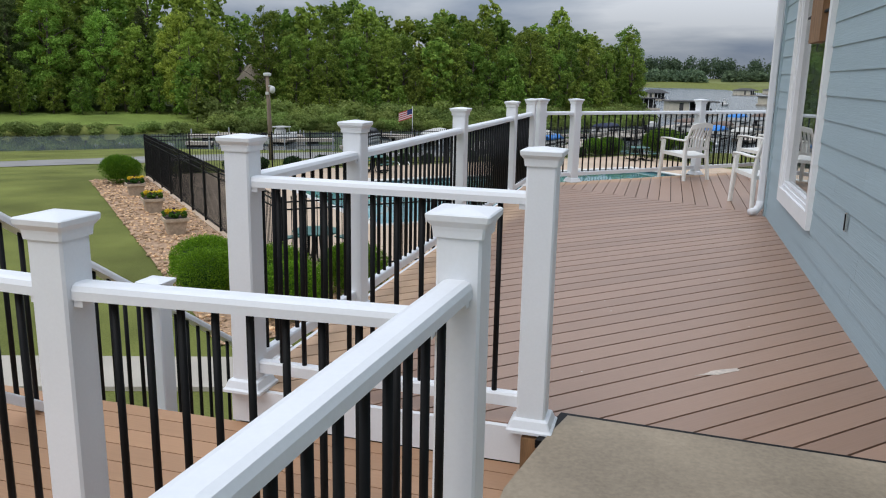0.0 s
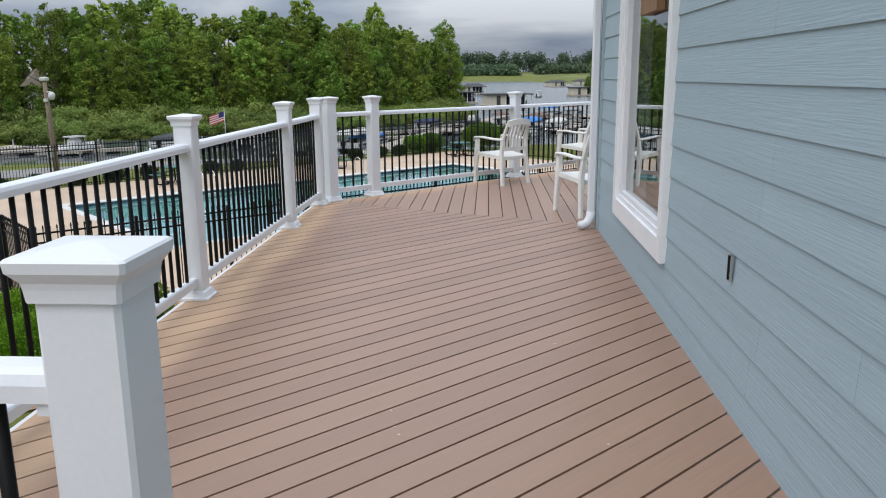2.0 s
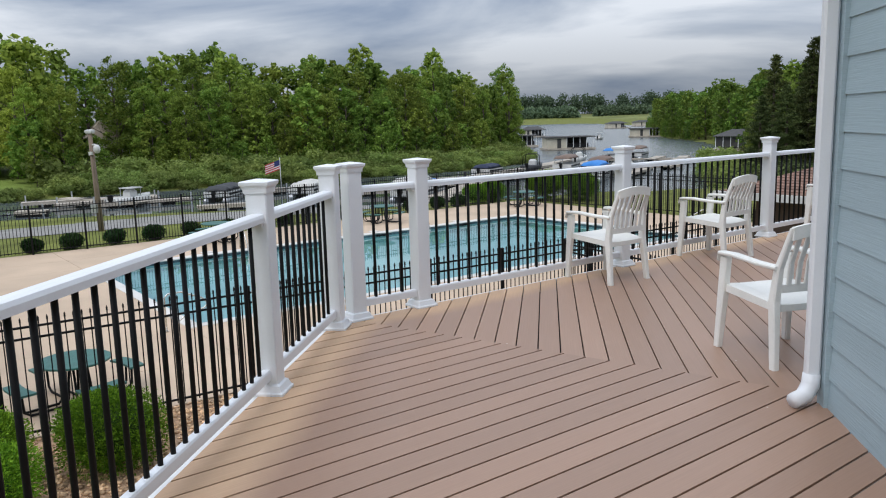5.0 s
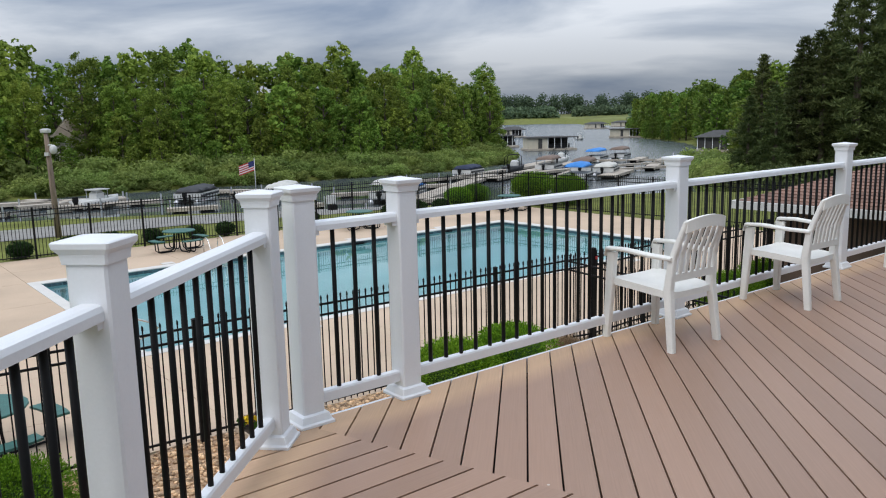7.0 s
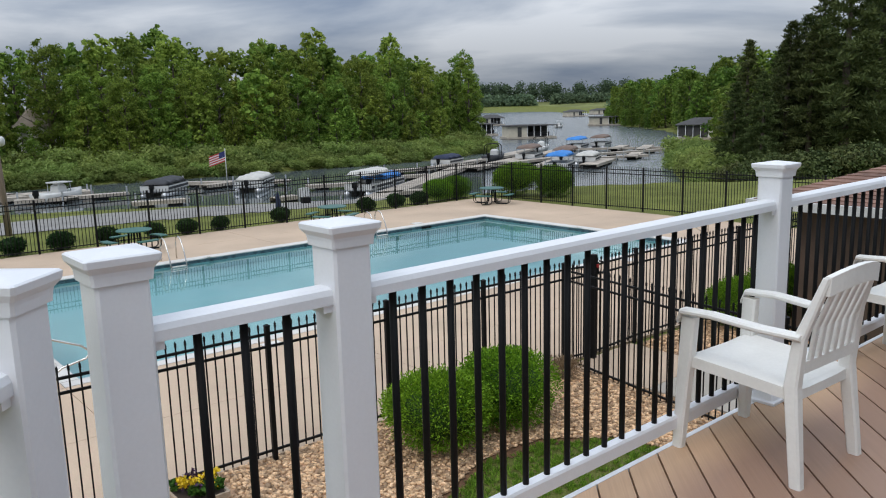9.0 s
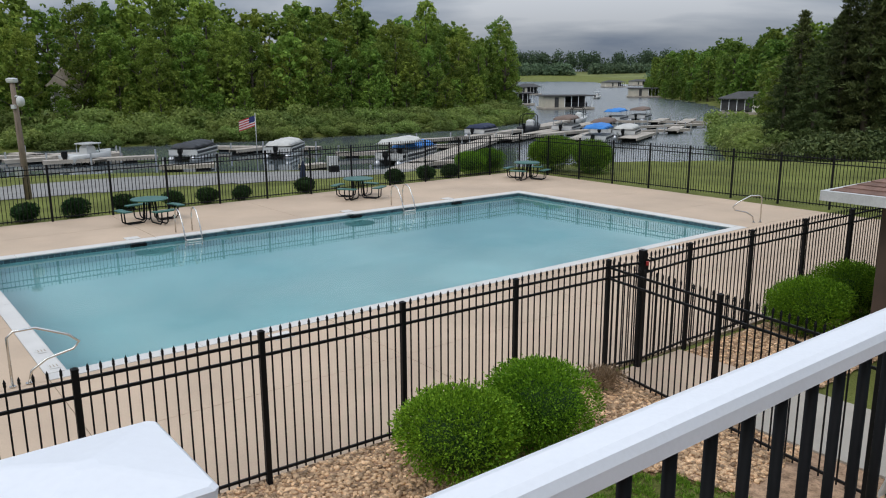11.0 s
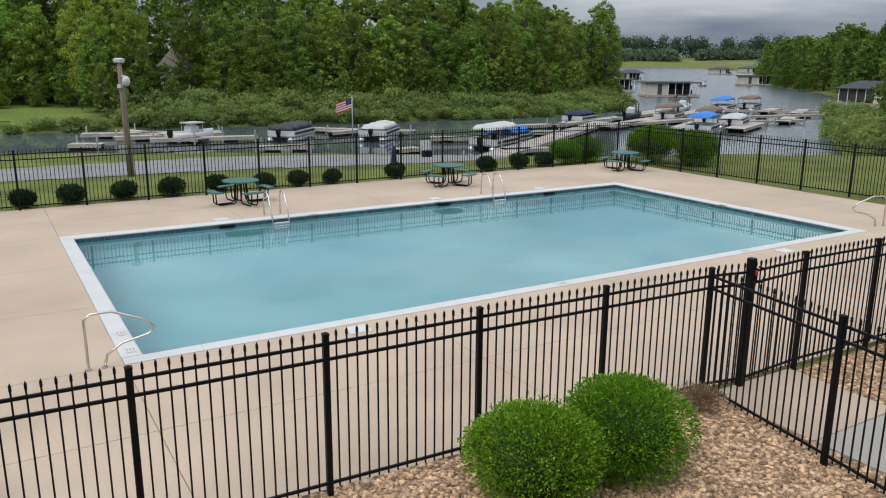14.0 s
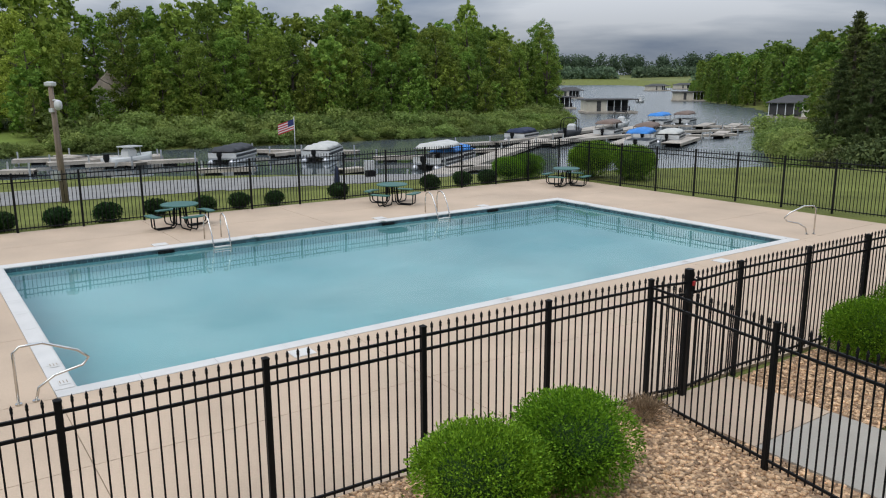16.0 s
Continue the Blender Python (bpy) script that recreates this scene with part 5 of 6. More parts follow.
for dk_ in DOCKS:
    dock(*dk_)


def pontoon(a, d, rz, canvas, label, length=5.6, high=False):
    p = W(a, d, WATER_Z + 0.05)
    b = thing("pontoon_boat", label, "boat", pose(p.x, p.y, p.z, 0, 0, rz), group="moored boats")
    w = 1.15
    for s in (-1, 1):
        part("pontoon", Shape().tube([(-length / 2, s * w * 0.75, 0.1), (-length / 2 + 0.2, s * w * 0.75, 0.1), (length / 2 - 0.5, s * w * 0.75, 0.1), (length / 2, s * w * 0.75, 0.25)], [0.22, 0.28, 0.28, 0.05], 8), ALUMINIUM, b, smooth=True)
    part("deck", Shape().prism(rrect(length - 0.4, 2 * w, 0.15), 0.38, 0.45), ALUMINIUM, b)
    for s in (-1, 1):
        part("side_panel", Shape().box((0, s * w, 0.68), (length - 0.8, 0.04, 0.42)), GELCOAT, b)
        part("side_stripe", Shape().box((0, s * (w + 0.024), 0.66), (length - 0.9, 0.006, 0.20)), BLACK_CANVAS, b)
    for x in (-length / 2 + 0.4, length / 2 - 0.4):
        part("end_panel", Shape().box((x, 0, 0.68), (0.04, 2 * w, 0.42)), GELCOAT, b)
    top = 1.9 if high else 1.35
    cv = Shape()
    secs = []
    for k in range(9):
        x = -length / 2 + 0.35 + (length - 0.7) * k / 8
        hh = top + 0.10 * math.sin(k * 2.1) - (0.25 if k in (0, 8) else 0)
        secs.append([(x, -w - 0.05, 1.0 if not high else 1.55), (x, -w * 0.7, hh - 0.12), (x, 0, hh), (x, w * 0.7, hh - 0.12), (x, w + 0.05, 1.0 if not high else 1.55)])
    cv.loft(secs)
    part("cover", cv, canvas, b, smooth=True)
    if high:
        for x in (-1.6, 1.6):
            for s in (-1, 1):
                part("canopy_post", Shape().tube([(x, s * w, 0.45), (x, s * w, 1.62)], 0.03, 6), ALUMINIUM, b)
    part("outboard", Shape().loft([[(-length / 2 - 0.15 + x, y, z) for x, y in rrect(s_, s_ * 0.8, 0.05)] for s_, z in ((0.2, -0.1), (0.3, 0.6), (0.42, 0.75), (0.38, 1.05))]), BLACK, b)


def runabout(a, d, rz, label, tower=False, length=5.4, hull=None, top=1.95):
    p = W(a, d, WATER_Z)
    b = thing("motor_boat", label, "boat", pose(p.x, p.y, p.z, 0, 0, rz), group="moored boats")
    secs = []
    for k, (x, hw, hh) in enumerate(((-0.5, 0.95, 0.72), (-0.2, 1.05, 0.74), (0.15, 1.0, 0.80), (0.35, 0.7, 0.86), (0.5, 0.06, 0.95))):
        x *= length
        secs.append([(x, 0, -0.15), (x, hw * 0.75, 0.1), (x, hw, hh), (x, hw * 0.9, hh + 0.03), (x, 0, hh + 0.02), (x, -hw * 0.9, hh + 0.03), (x, -hw, hh), (x, -hw * 0.75, 0.1)])
    part("hull", Shape().loft(secs), hull or GELCOAT, b, smooth=True)
    part("console", Shape().loft([[(x - 0.1, y, z) for x, y in rrect(s_, s_ * 1.1, 0.06)] for s_, z in ((0.9, 0.7), (0.8, 1.25), (0.5, 1.45))]), GELCOAT, b)
    part("windshield", Shape().loft([[(0.45 - 0.2 * k, -0.7, 0.8 + 0.45 * k), (0.5 - 0.2 * k, -0.7, 0.8 + 0.45 * k), (0.5 - 0.2 * k, 0.7, 0.8 + 0.45 * k), (0.45 - 0.2 * k, 0.7, 0.8 + 0.45 * k)] for k in (0, 1)]), GLASS, b)
    part("engine", Shape().loft([[(-length / 2 - 0.15 + x, y, z) for x, y in rrect(s_, s_ * 0.8, 0.05)] for s_, z in ((0.2, 0.0), (0.3, 0.6), (0.42, 0.75), (0.38, 1.1))]), BLACK, b)
    if tower:
        for x in (-0.4, -1.5):
            part("tower_frame", Shape().tube([(x, -0.95, 0.75), (x + 0.15, -0.9, 1.9), (x + 0.2, -0.6, 2.15), (x + 0.2, 0.6, 2.15), (x + 0.15, 0.9, 1.9), (x, 0.95, 0.75)], 0.045, 7), BLACK, b, smooth=True)
    else:
        part("hard_top", Shape().prism(rrect(1.6, 1.5, 0.2), top, top + 0.07), GELCOAT, b)
        for x in (-0.6, 0.5):
            for s in (-0.6, 0.6):
                part("top_post", Shape().tube([(x, s, 0.75), (x, s, top + 0.02)], 0.03, 6), ALUMINIUM, b)


pontoon(23.9, 62.4, 93, BLACK_CANVAS, "pontoon boat under a charcoal cover", 5.4)
runabout(16.3, 64.6, 72, "white centre-console boat at a dock", length=4.2, top=1.5)
pontoon(30.6, 59.4, 94, PALE_CANVAS, "pontoon boat with pale beige canvas", 5.6)
pontoon(35.0, 48.6, 75, PALE_CANVAS, "pontoon boat under a pale grey cover", 5.0, True)
pontoon(37.6, 50.5, 75, BLUE_CANVAS, "pontoon boat under a bright blue cover", 5.0)
pontoon(56.7, 64.2, 70, SHADE_CLOTH, "pontoon boat under a dark blue cover at a dock", 4.6)
runabout(66.3, 66.4, 75, "dark wakeboard boat with a tower", True, hull=BLACK_CANVAS)
pontoon(68.4, 62.6, 75, BROWN_CANVAS, "pontoon boat under a tan canopy", 5.6, True)
runabout(84.2, 75, 75, "white boat with a dark tower", True)
pontoon(87.8, 71.4, 72, BLUE_CANVAS, "pontoon boat on a lift under a blue canopy", 6.2, True)
pontoon(94.0, 72.0, 72, BROWN_CANVAS, "pontoon boat on a lift under a brown canopy", 6.2, True)
pontoon(59.3, 49.9, 75, BLUE_CANVAS, "pontoon boat under a low blue cover", 5.0, True)
pontoon(67.2, 55.9, 75, BROWN_CANVAS, "pontoon boat with a folded brown canopy", 5.2, True)
pontoon(67.5, 53.0, 75, PALE_CANVAS, "white pontoon boat at a dock", 5.2)


def boathouse(x, y, w, dpt, rz, wall, hip, label, open_side=0.55):
    """A floating boathouse: raft, posts, part-closed walls and a low roof."""
    b = thing("boathouse", label, "boathouse", pose(x, y, WATER_Z, 0, 0, rz), group="boathouses")
    h = 2.1
    part("raft", Shape().box((0, 0, 0.25), (w + 0.8, dpt + 0.8, 0.4)), DOCK_WOOD, b)
    wc = w * (1 - open_side)
    part("store_room", Shape().box((-w / 2 + wc / 2, 0, 0.45 + h / 2), (wc, dpt, h)), wall, b)
    part("door", Shape().box((-w / 2 + wc * 0.6, -dpt / 2 - 0.02, 0.45 + 0.95), (0.8, 0.05, 1.9)), GREY_ROOF, b)
    # added dark panel that makes the open bay look shaded inside
    part("shade_panel", Shape().box((w / 2 - w * open_side / 2, dpt / 2 - 0.12, 0.45 + h * 0.55), (w * open_side * 0.98, 0.08, h * 0.85)), GREY_ROOF, b)
    part("moored_hull", Shape().loft([[(x_ * w, y_, z) for y_, z in ((-1.0, 0.5), (1.0, 0.5), (1.2, 1.3), (-1.2, 1.3))] for x_ in (0.5 - open_side + 0.06, 0.44)]), BLACK_CANVAS, b)
    n = 5
    for i in range(n):
        px_ = w * (0.5 - open_side) + w * open_side * i / (n - 1) * 0.99
        for s in (-1, 1):
            part("post", Shape().box((px_, s * dpt / 2, 0.45 + h / 2), (0.11, 0.11, h)), TRIM, b)
    e = 0.45
    zz = 0.45 + h
    rise = 1.1 if hip else 0.12
    inner = 0.45 if hip else 0.96
    part("roof", Shape().loft([[(sx * (w / 2 + e) * k, sy * (dpt / 2 + e) * k2, z) for sx, sy in ((-1, -1), (1, -1), (1, 1), (-1, 1))] for k, k2, z in ((1, 1, zz), (1, 1, zz + 0.12), (inner, inner if not hip else 0.06, zz + 0.12 + rise))]), GREY_ROOF, b)


boathouse(5.9, 157.5, 9.4, 5.5, 12, BEIGE_WALL, False, "flat-roofed beige boathouse on the water", 0.58)
boathouse(-3.2, 272, 7.6, 6, 10, BEIGE_WALL, True, "dark hip-roofed boathouse on the water", 0.6)
boathouse(-3.3, 178, 4.6, 4.5, 10, BEIGE_WALL, False, "small open boathouse by the bank", 0.95)
boathouse(40, 435, 11, 8, 12, BEIGE_WALL, True, "grey hip-roofed boathouse far out on the lake", 0.4)
boathouse(62, 500, 12, 8, 12, BEIGE_WALL, True, "grey hip-roofed boathouse far out on the lake", 0.5)
boathouse(32, 242, 9.6, 6, -5, BEIGE_WALL, False, "pale boathouse with a flat roof by the wooded shore", 0.4)
boathouse(36.6, 138, 10.0, 7, 165, CREAM_WALL, True, "cream boathouse with a grey hip roof by the shore", 0.5)
runabout(171.8, 147.8, 60, "small white boat out on the lake", length=2.6)

# ---------------------------------------------------------------- lamp pole, flag, far cottage
lp = Vector((-21.15, 30.86, 0))
lz = ground_z(lp.x, lp.y)
lamp = thing("lamp_pole", "grey wooden pole with a flood lamp and a dome camera", "lamp pole", pose(lp.x, lp.y, lz))
top = 1.55 - lz
part("pole", Shape().tube([(0.12, 0, -0.1), (0.06, 0, top * 0.5), (0, 0, top - 0.12)], [0.15, 0.13, 0.10], 9), POLE_WOOD, lamp, smooth=True)
part("lamp_head", Shape().loft([[(x, y, z + top) for x, y in rrect(w, w * 0.8, 0.03)] for w, z in ((0.34, -0.16), (0.40, -0.10), (0.40, 0.0), (0.2, 0.04))]), GELCOAT, lamp)
arm = part("bracket_arm", Shape().tube([(0, 0, top - 0.75), (0.20, -0.1, top - 0.72), (0.42, -0.2, top - 0.75)], 0.04, 7), GELCOAT, lamp)
part("dome_housing", Shape().loft([[(0.42 + r_ * math.cos(k * math.pi / 5), -0.2 + r_ * math.sin(k * math.pi / 5), top + z) for k in range(10)] for r_, z in ((0.05, -1.15), (0.14, -1.08), (0.17, -0.95), (0.15, -0.8), (0.06, -0.72))]), GELCOAT, arm, smooth=True)
part("floodlight", Shape().box((0.05, -0.16, top - 1.15), (0.18, 0.12, 0.16)), GELCOAT, lamp)
part("meter_box", Shape().box((-0.02, -0.2, 1.2), (0.3, 0.16, 0.42)), ALUMINIUM, lamp)

fp = W(29.4, 62.3)
flag = thing("flag_pole", "white flagpole with a striped flag on a dock", "flagpole", pose(fp.x, fp.y, DZ))
part("pole", Shape().tube([(0, 0, -0.4), (0, 0, 3.1)], [0.045, 0.03], 8), GELCOAT, flag, smooth=True)
RED = material("red_cloth", (0.45, 0.03, 0.04), 0.8)
NAVY = material("navy_cloth", (0.02, 0.03, 0.12), 0.8)
FL, FT = 1.45, 2.9
for i in range(9):
    s = Shape()
    z0, z1 = FT - 0.1 * i, FT - 0.1 * (i + 1)
    k0 = 0.4 if i < 5 else 0.0
    pts = [k0 + (1 - k0) * k / 6 for k in range(7)]
    s.loft([[(-FL * k, 0.10 * math.sin(5 * k) * k + y, z - 0.5 * k) for y, z in ((-0.006, z1), (0.006, z1), (0.006, z0), (-0.006, z0))] for k in pts])
    part("stripe", s, RED if i % 2 == 0 else GELCOAT, flag)
s = Shape()
s.loft([[(-FL * k, 0.10 * math.sin(5 * k) * k + y, z - 0.5 * k) for y, z in ((-0.008, FT - 0.5), (0.008, FT - 0.5), (0.008, FT), (-0.008, FT))] for k in (0, 0.1, 0.2, 0.3, 0.4)])
part("canton", s, NAVY, flag)

cp = W(21.9, 96)
cz = ground_z(cp.x, cp.y)
cot = thing("cottage", "pale cottage half hidden among the trees", "house", pose(cp.x, cp.y, cz, 0, 0, 35))
part("wall", Shape().box((0, 0, 1.8), (3.0, 6.0, 4.8)), CREAM_WALL, cot)
part("roof", Shape().loft([[(-1.9, y, 4.2), (1.9, y, 4.2), (0, y, 6.2)] for y in (-3.3, 3.3)]), TAN_ROOF, cot)
for x in (-0.8, 0.8):
    part("window", Shape().box((x, -3.02, 3.0), (0.7, 0.06, 1.1)), GLASS, cot)

stair = part("outdoor_stair", Shape().loft([[(1.9 + 0.35 * k, -3.3, 3.0 - 0.42 * k), (1.9 + 0.35 * k, -2.5, 3.0 - 0.42 * k), (1.9 + 0.35 * k, -2.5, 2.75 - 0.42 * k), (1.9 + 0.35 * k, -3.3, 2.75 - 0.42 * k)] for k in range(8)]), TRIM, cot, "white outdoor stair")
for k in range(8):
    part("baluster", Shape().box((1.9 + 0.35 * k, -3.3, 3.4 - 0.42 * k), (0.05, 0.05, 0.9)), TRIM, stair)

# ---------------------------------------------------------------- bathhouse below the deck
bath = thing("bathhouse", "low building with a red-brown shingle hip roof beside the pool", "building")
ea, ed, ez = 13.2, 5.2, -0.30
ea1, ed1 = 25.0, -4.6
ov = 0.6
# wall colour is darkened to stand for the shade below the eave
part("wall", ad_box(Shape(), ea + ov, ea1, ed1, ed - ov, -3.0, ez), EAVE_TIMBER, bath, "brown timber wall, darkened for shade under the eave")
part("soffit", ad_box(Shape(), ea + 0.03, ea1, ed1, ed - 0.03, ez - 0.03, ez + 0.01), TRIM, bath)
part("gutter", ad_box(Shape(), ea - 0.10, ea, ed1, ed + 0.10, ez - 0.10, ez + 0.06), GUTTER, bath, "weathered white gutter")
part("gutter", ad_box(Shape(), ea, ea1, ed, ed + 0.10, ez - 0.10, ez + 0.06), GUTTER, bath, "weathered white gutter")
half = (ed - ed1) / 2
rd = (ed + ed1) / 2
slope = 0.36
apex = W(ea + half, rd, ez + half * slope)
end = W(ea1, rd, ez + half * slope)


def shingle_course(p0, p1, q0, q1, k0, k1):
    """A course between two heights of a roof plane, its lower edge lifted off the course below."""
    lo0, lo1 = p0.lerp(q0, k0), p1.lerp(q1, k0)
    hi0, hi1 = p0.lerp(q0, k1), p1.lerp(q1, k1)
    up = Vector((0, 0, 0.022))
    return Shape().add([lo0, lo1, hi1, hi0, lo0 + up, lo1 + up, hi1 + up * 0.2, hi0 + up * 0.2], [(4, 5, 6, 7), (0, 1, 5, 4), (1, 2, 6, 5), (3, 0, 4, 7), (2, 3, 7, 6), (3, 2, 1, 0)])


N_C = 34
for i in range(N_C):
    k0, k1 = i / N_C, (i + 1) / N_C
    c0, c1 = W(ea, ed1, ez + 0.05), W(ea, ed, ez + 0.05)
    part("shingle_course", shingle_course(c0, c1, apex, apex, k0, k1), SHINGLE, bath)
    part("shingle_course", shingle_course(W(ea, ed, ez + 0.05), W(ea1, ed, ez + 0.05), apex, end, k0, k1), SHINGLE, bath)
    part("shingle_course", shingle_course(W(ea1, ed1, ez + 0.05), W(ea, ed1, ez + 0.05), end, apex, k0, k1), SHINGLE, bath)

# ---------------------------------------------------------------- beds, paths, planters
BED_EDGE = [(-4.1, 3.2), (-3.0, 3.1), (0, 3.4), (4.5, 4.4), (6.0, 5.0), (7.0, 4.9), (7.8, 4.2), (8.2, 2.5), (9.6, 2.0)]
in_bed = lambda a, d: (-1.7 < a < 9.62 and along(BED_EDGE, a) < d < fence_d(a) + 0.085) or (-4.05 < a <= -1.75 and 3.2 < d < 26) or (11.45 < a < 19 and 4.3 < d < 6.5)
ground_patch("gravel_bed", steps(-4.1, 19, 330), steps(2, 26, 340), GRAVEL_BED, 0.03, "bed of tan river gravel along the pool fence", "gravel", inside=in_bed)
tagged(part("pavement", ad_box(Shape(), 9.62, 11.40, -6, 4.93, -3.02, GZ + 0.01), PATH_CONC), "pale concrete path to the pool gate", "path", kind="structure")
tagged(part("pavement", ad_box(Shape(), 9.62, 11.40, 4.945, 6.58, -3.02, GZ + 0.01), CONCRETE), "tan concrete apron at the pool gate", "path", kind="structure")
tagged(part("pavement", Shape().box((-5.0, -1.9, -2.97), (11, 1.25, 0.08), 18), PATH_CONC), "pale concrete path by the stair foot", "path", kind="structure")

ground_patch("soil_edge", steps(-1.7, 9.6, 230), steps(1.6, 5.3, 76), BED_SOIL, 0.012, "strip of brown soil between the lawn and the gravel", "soil", inside=lambda a, d: along(BED_EDGE, a) - 0.16 - 0.06 * math.sin(9 * a) < d < along(BED_EDGE, a) + 0.06)
tuft_rng = np.random.default_rng(97)
tuft_at = [(a, along(BED_EDGE, a) - 0.12 - 1.5 * tuft_rng.random() ** 1.4) for a in tuft_rng.uniform(4.0, 8.4, 900)]
tuft_at = [(W(a, d).x, W(a, d).y, ground_z(W(a, d).x, W(a, d).y) + 0.02) for a, d in tuft_at]
tagged(part("grass_tufts", quads_mesh("grass_tufts", leaf_cloud(tuft_rng, tuft_at, [0.05] * len(tuft_at), 16000, 0.035, 0.6, 0.2, 1.0, 0.9, 0.14), TUFT)), "short green grass tufts at the edge of the gravel", "grass", kind="stuff")

bm = bmesh.new()
bmesh.ops.create_icosphere(bm, subdivisions=1, radius=1.0)
ico_v = np.array([v.co[:] for v in bm.verts])
ico_f = np.array([[v.index for v in f.verts] for f in bm.faces])
bm.free()


def stones(name, regions, seed, label):
    """Loose rounded stones lying on the bed, one mesh."""
    r_ = np.random.default_rng(seed)
    vs, fs, o = [], [], 0
    for a0, a1, d0, d1, count, size in regions:
        for _ in range(count):
            a, d = r_.uniform(a0, a1), r_.uniform(d0, d1)
            if not in_bed(a, d):
                continue
            p = W(a, d)
            s = size * r_.uniform(0.5, 1.5)
            sc = np.array([s * r_.uniform(0.7, 1.3), s * r_.uniform(0.7, 1.2), s * r_.uniform(0.4, 0.7)])
            an = r_.uniform(0, 6.28)
            rot = np.array([[math.cos(an), -math.sin(an), 0], [math.sin(an), math.cos(an), 0], [0, 0, 1]])
            v = (ico_v * (1 + 0.16 * r_.normal(size=(len(ico_v), 1)))) * sc @ rot.T + np.array([p.x, p.y, ground_z(p.x, p.y) + 0.03 + sc[2] * 0.5])
            vs.append(v)
            fs.append(ico_f + o)
            o += len(v)
    me = bpy.data.meshes.new(name)
    me.from_pydata(np.concatenate(vs), [], np.concatenate(fs))
    me.materials.append(STONE)
    me.shade_smooth()
    tagged(part(name, me), label, "stones", kind="stuff")


stones("river_stones", [(3.2, 9.60, 3.4, 7.0, 15800, 0.029), (11.4, 14.5, 4.3, 6.5, 3400, 0.026), (-2, 3.2, 3.2, 7.15, 5000, 0.034), (-4.1, -1.75, 3.2, 26, 2500, 0.045)], 91, "loose tan and grey river stones in the bed")


def petal_cloud(seed, count, size, rad, z, mat, name):
    r_ = np.random.default_rng(seed)
    cs = [(r_.uniform(-rad, rad), r_.uniform(-rad, rad), z + r_.uniform(-0.03, 0.05)) for _ in range(14)]
    return quads_mesh(name, leaf_cloud(r_, cs, [0.06] * 14, count, size, 0.8, 0.3), mat)


POT_LEAF = petal_cloud(81, 700, 0.035, 0.20, 0.44, FLOWER_LEAF, "leaves")
POT_YEL = petal_cloud(82, 500, 0.024, 0.20, 0.50, YELLOW_PETAL, "yellow_flowers")
POT_PUR = petal_cloud(83, 180, 0.024, 0.18, 0.49, PURPLE_PETAL, "purple_flowers")


def planter(a, d, k=1.0):
    p = W(a, d)
    t = thing("flower_planter", "square sand-coloured planter of yellow and purple pansies", "planter", pose(p.x, p.y, ground_z(p.x, p.y) + 0.02, 0, 0, 45) @ Matrix.Diagonal((k, k, k, 1)), "planters")
    part("pot", Shape().loft([[(x, y, z) for x, y in rrect(w, w, 0.02)] for w, z in ((0.36, 0), (0.46, 0.30), (0.54, 0.31), (0.54, 0.38), (0.48, 0.38), (0.46, 0.34))]), PLANTER, t)
    part("soil", Shape().prism(rrect(0.46, 0.46, 0.02), 0.30, 0.36), SOIL, t)
    part("leaves", POT_LEAF, None, t)
    part("yellow_flowers", POT_YEL, None, t)
    part("purple_flowers", POT_PUR, None, t)


for a, d in ((-2.9, 13.2), (-2.9, 17.1), (-2.9, 21.0), (2.60, 6.05)):
    planter(a, d, 1.0 if a > 0 else 1.25)

tw = np.random.default_rng(95)
TWIGS = quads_mesh("twigs", leaf_cloud(tw, [(0, 0, 0.15), (0.12, 0.05, 0.2), (-0.1, 0.1, 0.18)], [0.24, 0.22, 0.22], 1300, 0.055, 0.9, 0.2, 0.5, 0.6, 0.09), DRY_TWIG)
p = W(9.05, 6.25)
dry = thing("dry_shrub", "small brown dried-out shrub at the fence corner", "shrub", pose(p.x, p.y, -2.97))
part("brushwood", TWIGS, None, dry)
part("stem", Shape().tube([(0, 0, -0.02), (0.01, 0, 0.2)], 0.015, 6), BARK, dry)

# folded umbrella on the lawn
p = W(16.1, 28.75)
um = thing("folded_umbrella", "closed navy umbrella standing on the lawn", "umbrella", pose(p.x, p.y, ground_z(p.x, p.y)) @ Matrix.Diagonal((0.65, 0.65, 0.65, 1)))
part("pole", Shape().tube([(0, 0, -0.1), (0, 0, 1.9)], 0.025, 7), ALUMINIUM, um)
part("canopy", Shape().loft([[(r_ * (1 + 0.15 * (k % 2)) * math.cos(k * math.pi / 6), r_ * (1 + 0.15 * (k % 2)) * math.sin(k * math.pi / 6), z) for k in range(12)] for r_, z in ((0.16, 0.55), (0.17, 1.0), (0.12, 1.6), (0.03, 1.9))]), SHADE_CLOTH, um)
p = W(24.2, 40.3)
sb = thing("notice_box", "white box on a post by the dock ramp", "box", pose(p.x, p.y, ground_z(p.x, p.y), 0, 0, 40) @ Matrix.Diagonal((0.6, 0.6, 0.6, 1)))
part("post", Shape().box((0, 0, 0.4), (0.1, 0.1, 0.9)), TIMBER, sb)
part("box", Shape().box((0, 0, 1.2), (0.9, 0.5, 0.9)), GELCOAT, sb)
part("bin", Shape().box((0.1, -0.1, 0.35), (0.9, 0.6, 0.6)), BLACK, sb)

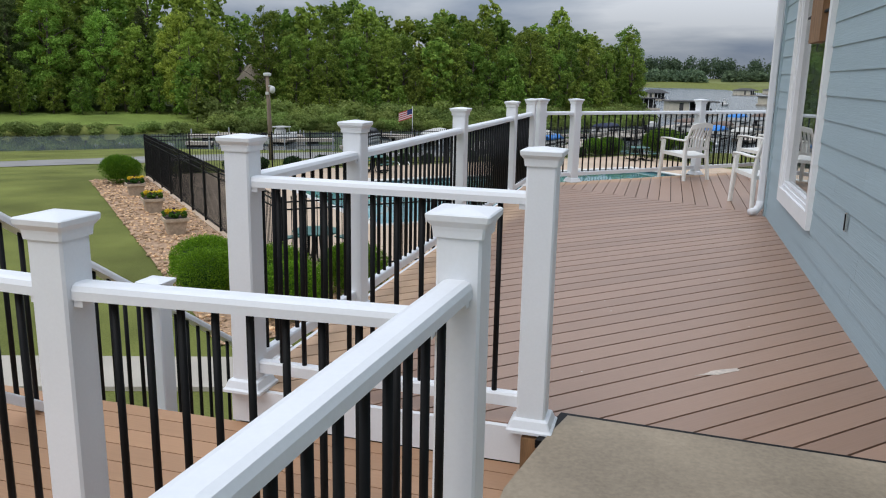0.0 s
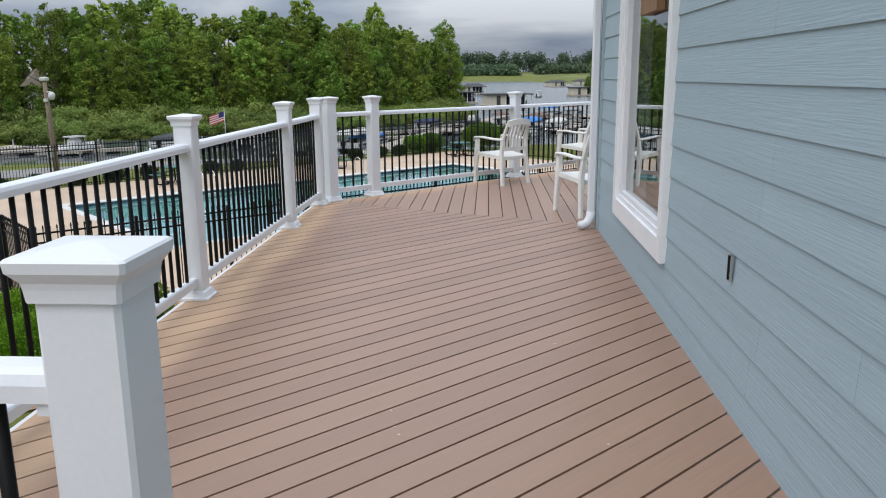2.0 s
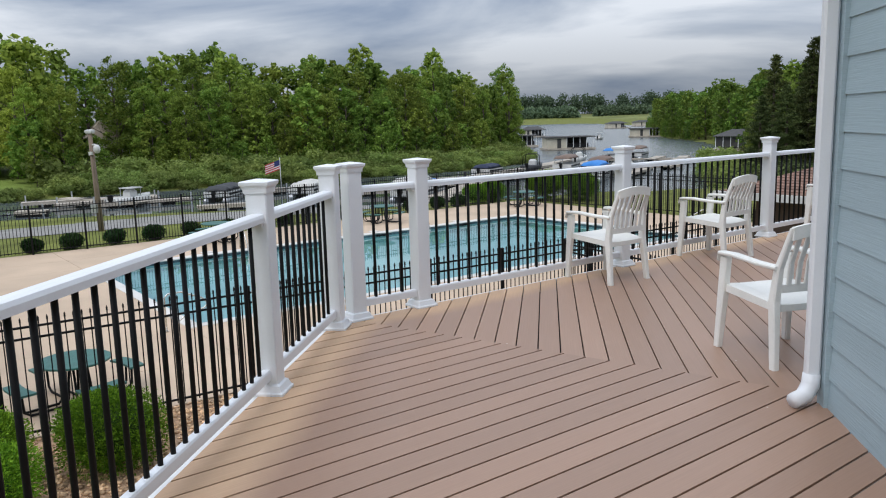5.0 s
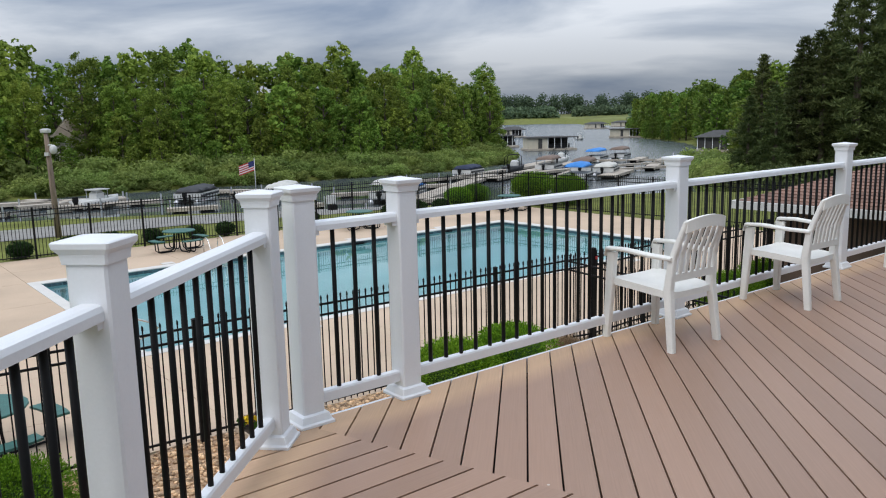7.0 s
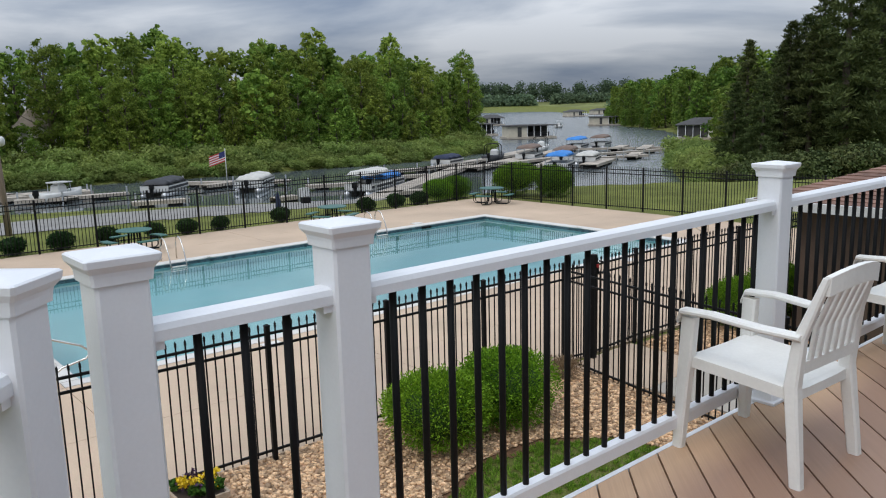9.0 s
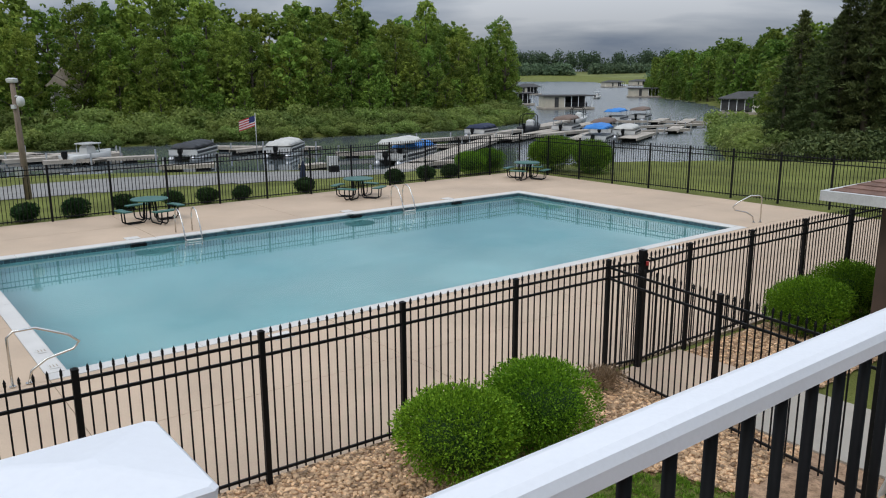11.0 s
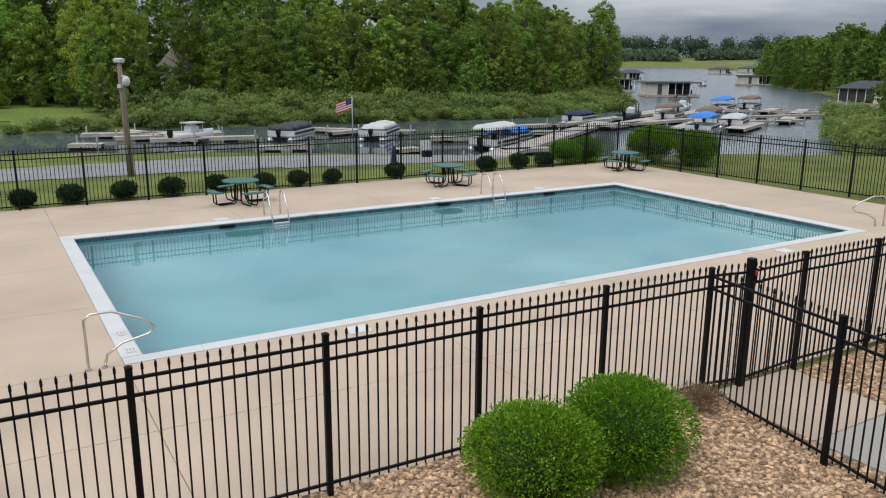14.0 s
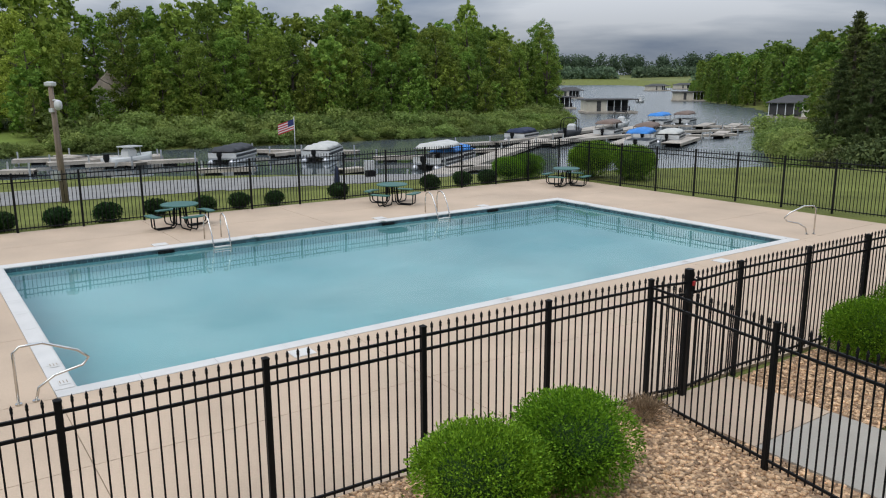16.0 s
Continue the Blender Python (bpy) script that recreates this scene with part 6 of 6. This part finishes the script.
# ---------------------------------------------------------------- stair beside the landing
stair = thing("stairs", "timber stair going down from the landing to the lawn", "stairs", kind="structure")
for i in range(15):
    z = -0.18 - 0.185 * (i + 1)
    part("tread", Shape().box((-0.62, -8.28 + 0.285 * i, z), (1.0, 0.30, 0.04)), LANDING, stair)
    part("riser", Shape().box((-0.62, -8.42 + 0.285 * i, z + 0.10), (1.0, 0.02, 0.16)), VINYL, stair)
for x in (-1.13, -0.11):
    part("stringer", Shape().loft([[(x + o, -8.45, -0.45 + h) for o, h in ((-0.02, -0.15), (0.02, -0.15), (0.02, 0.2), (-0.02, 0.2))], [(x + o, -4.1, -0.45 + h - 2.82) for o, h in ((-0.02, -0.15), (0.02, -0.15), (0.02, 0.2), (-0.02, 0.2))]]), VINYL, stair)
place_post(-1.08, -9.40, -0.18)
place_post(-1.08, -7.55, -0.98)
place_post(-1.08, -6.0, -1.95)
railing((-1.08, -9.10), (-1.08, -7.55), 0.08, -0.91)
railing((-1.08, -7.55), (-1.08, -6.0), -0.91, -1.91)

# timber block, gap and stain where deck, slab and post meet
blk = tagged(part("timber_block", Shape().box((1.455, -8.36, -0.10), (0.12, 0.09, 0.17)), TIMBER), "short weathered timber end under the railing post", "timber block")
tagged(part("trim", Shape().box((1.53, -8.30, -0.012), (0.08, 0.10, 0.03)), DOCK_WOOD), "grey offcut of board beside the slab", "trim", kind="structure")

# wooden box at the window head
wb = thing("window_box", "brown wooden box fixed high against the window glass", "box")
part("body", Shape().box((WALL_X + 0.0, -3.87, 2.15), (0.05, 0.55, 0.50)), TIMBER, wb)
part("bar", Shape().box((WALL_X + 0.0, -3.87, 2.14), (0.02, 1.1, 0.02)), BLACK, wb)

# worn marks on the deck and small fittings
SCUFF = material("pale_scuff", (0.55, 0.47, 0.40), 0.6, vary=0.2, scale=20)


def blot(cx, cy, l, w, rz, seed, mat, name, label):
    r_ = random.Random(seed)
    poly = []
    for k in range(14):
        an = 2 * math.pi * k / 14
        f = r_.uniform(0.6, 1.1)
        poly.append((l * f * math.cos(an), w * f * math.sin(an)))
    ob = part(name, Shape().prism(poly, 0.0, 0.0012), mat, at=pose(cx, cy, 0.0004, 0, 0, rz))
    tagged(ob, label, "stain", kind="structure")


blot(2.29, -7.31, 0.17, 0.03, 38, 3, SCUFF, "scuff", "pale worn patch on a deck board")
for a, d, rz in ((pa0 + 0.18, 13.3, -45), (pa0 + 0.18, 12.4, -45), (11.4, pd0 + 0.16, 45), (17.2, pd0 + 0.16, 45), (9.6, pd1 - 0.34, 45), (14.0, pd1 - 0.34, 45), (pa1 - 0.34, 16.5, -45), (pa1 - 0.34, 20, -45)):
    p = W(a, d)
    mk = thing("depth_marker", "small grey marker tile set in the pool coping", "marker", pose(p.x, p.y, GZ + 0.0125, 0, 0, rz), "depth markers")
    part("plate", Shape().box((0, 0, 0.002), (0.26, 0.15, 0.004)), COPING, mk)
    for k in (-0.05, 0.0, 0.05):
        part("printed_bar", Shape().box((0, k, 0.0048), (0.13, 0.014, 0.0014)), SLAB, mk)
for k, (t_, h) in enumerate(((0.22, 1.15), (0.13, 1.05))):
    c = corner_near.lerp(W(fa0, fd1, GZ), t_)
    sg = thing("notice_sign", "small white notice fixed to the pool fence", "sign", pose(c.x, c.y, GZ + h, 0, 0, 135), "fence notices")
    part("panel", Shape().box((0, -0.03, 0.0), (0.34, 0.012, 0.46)), GELCOAT, sg)
    for z in (0.12, 0.03, -0.06, -0.14):
        part("printed_bar", Shape().box((0, -0.038, z), (0.24, 0.004, 0.03)), BLACK_CANVAS, sg)
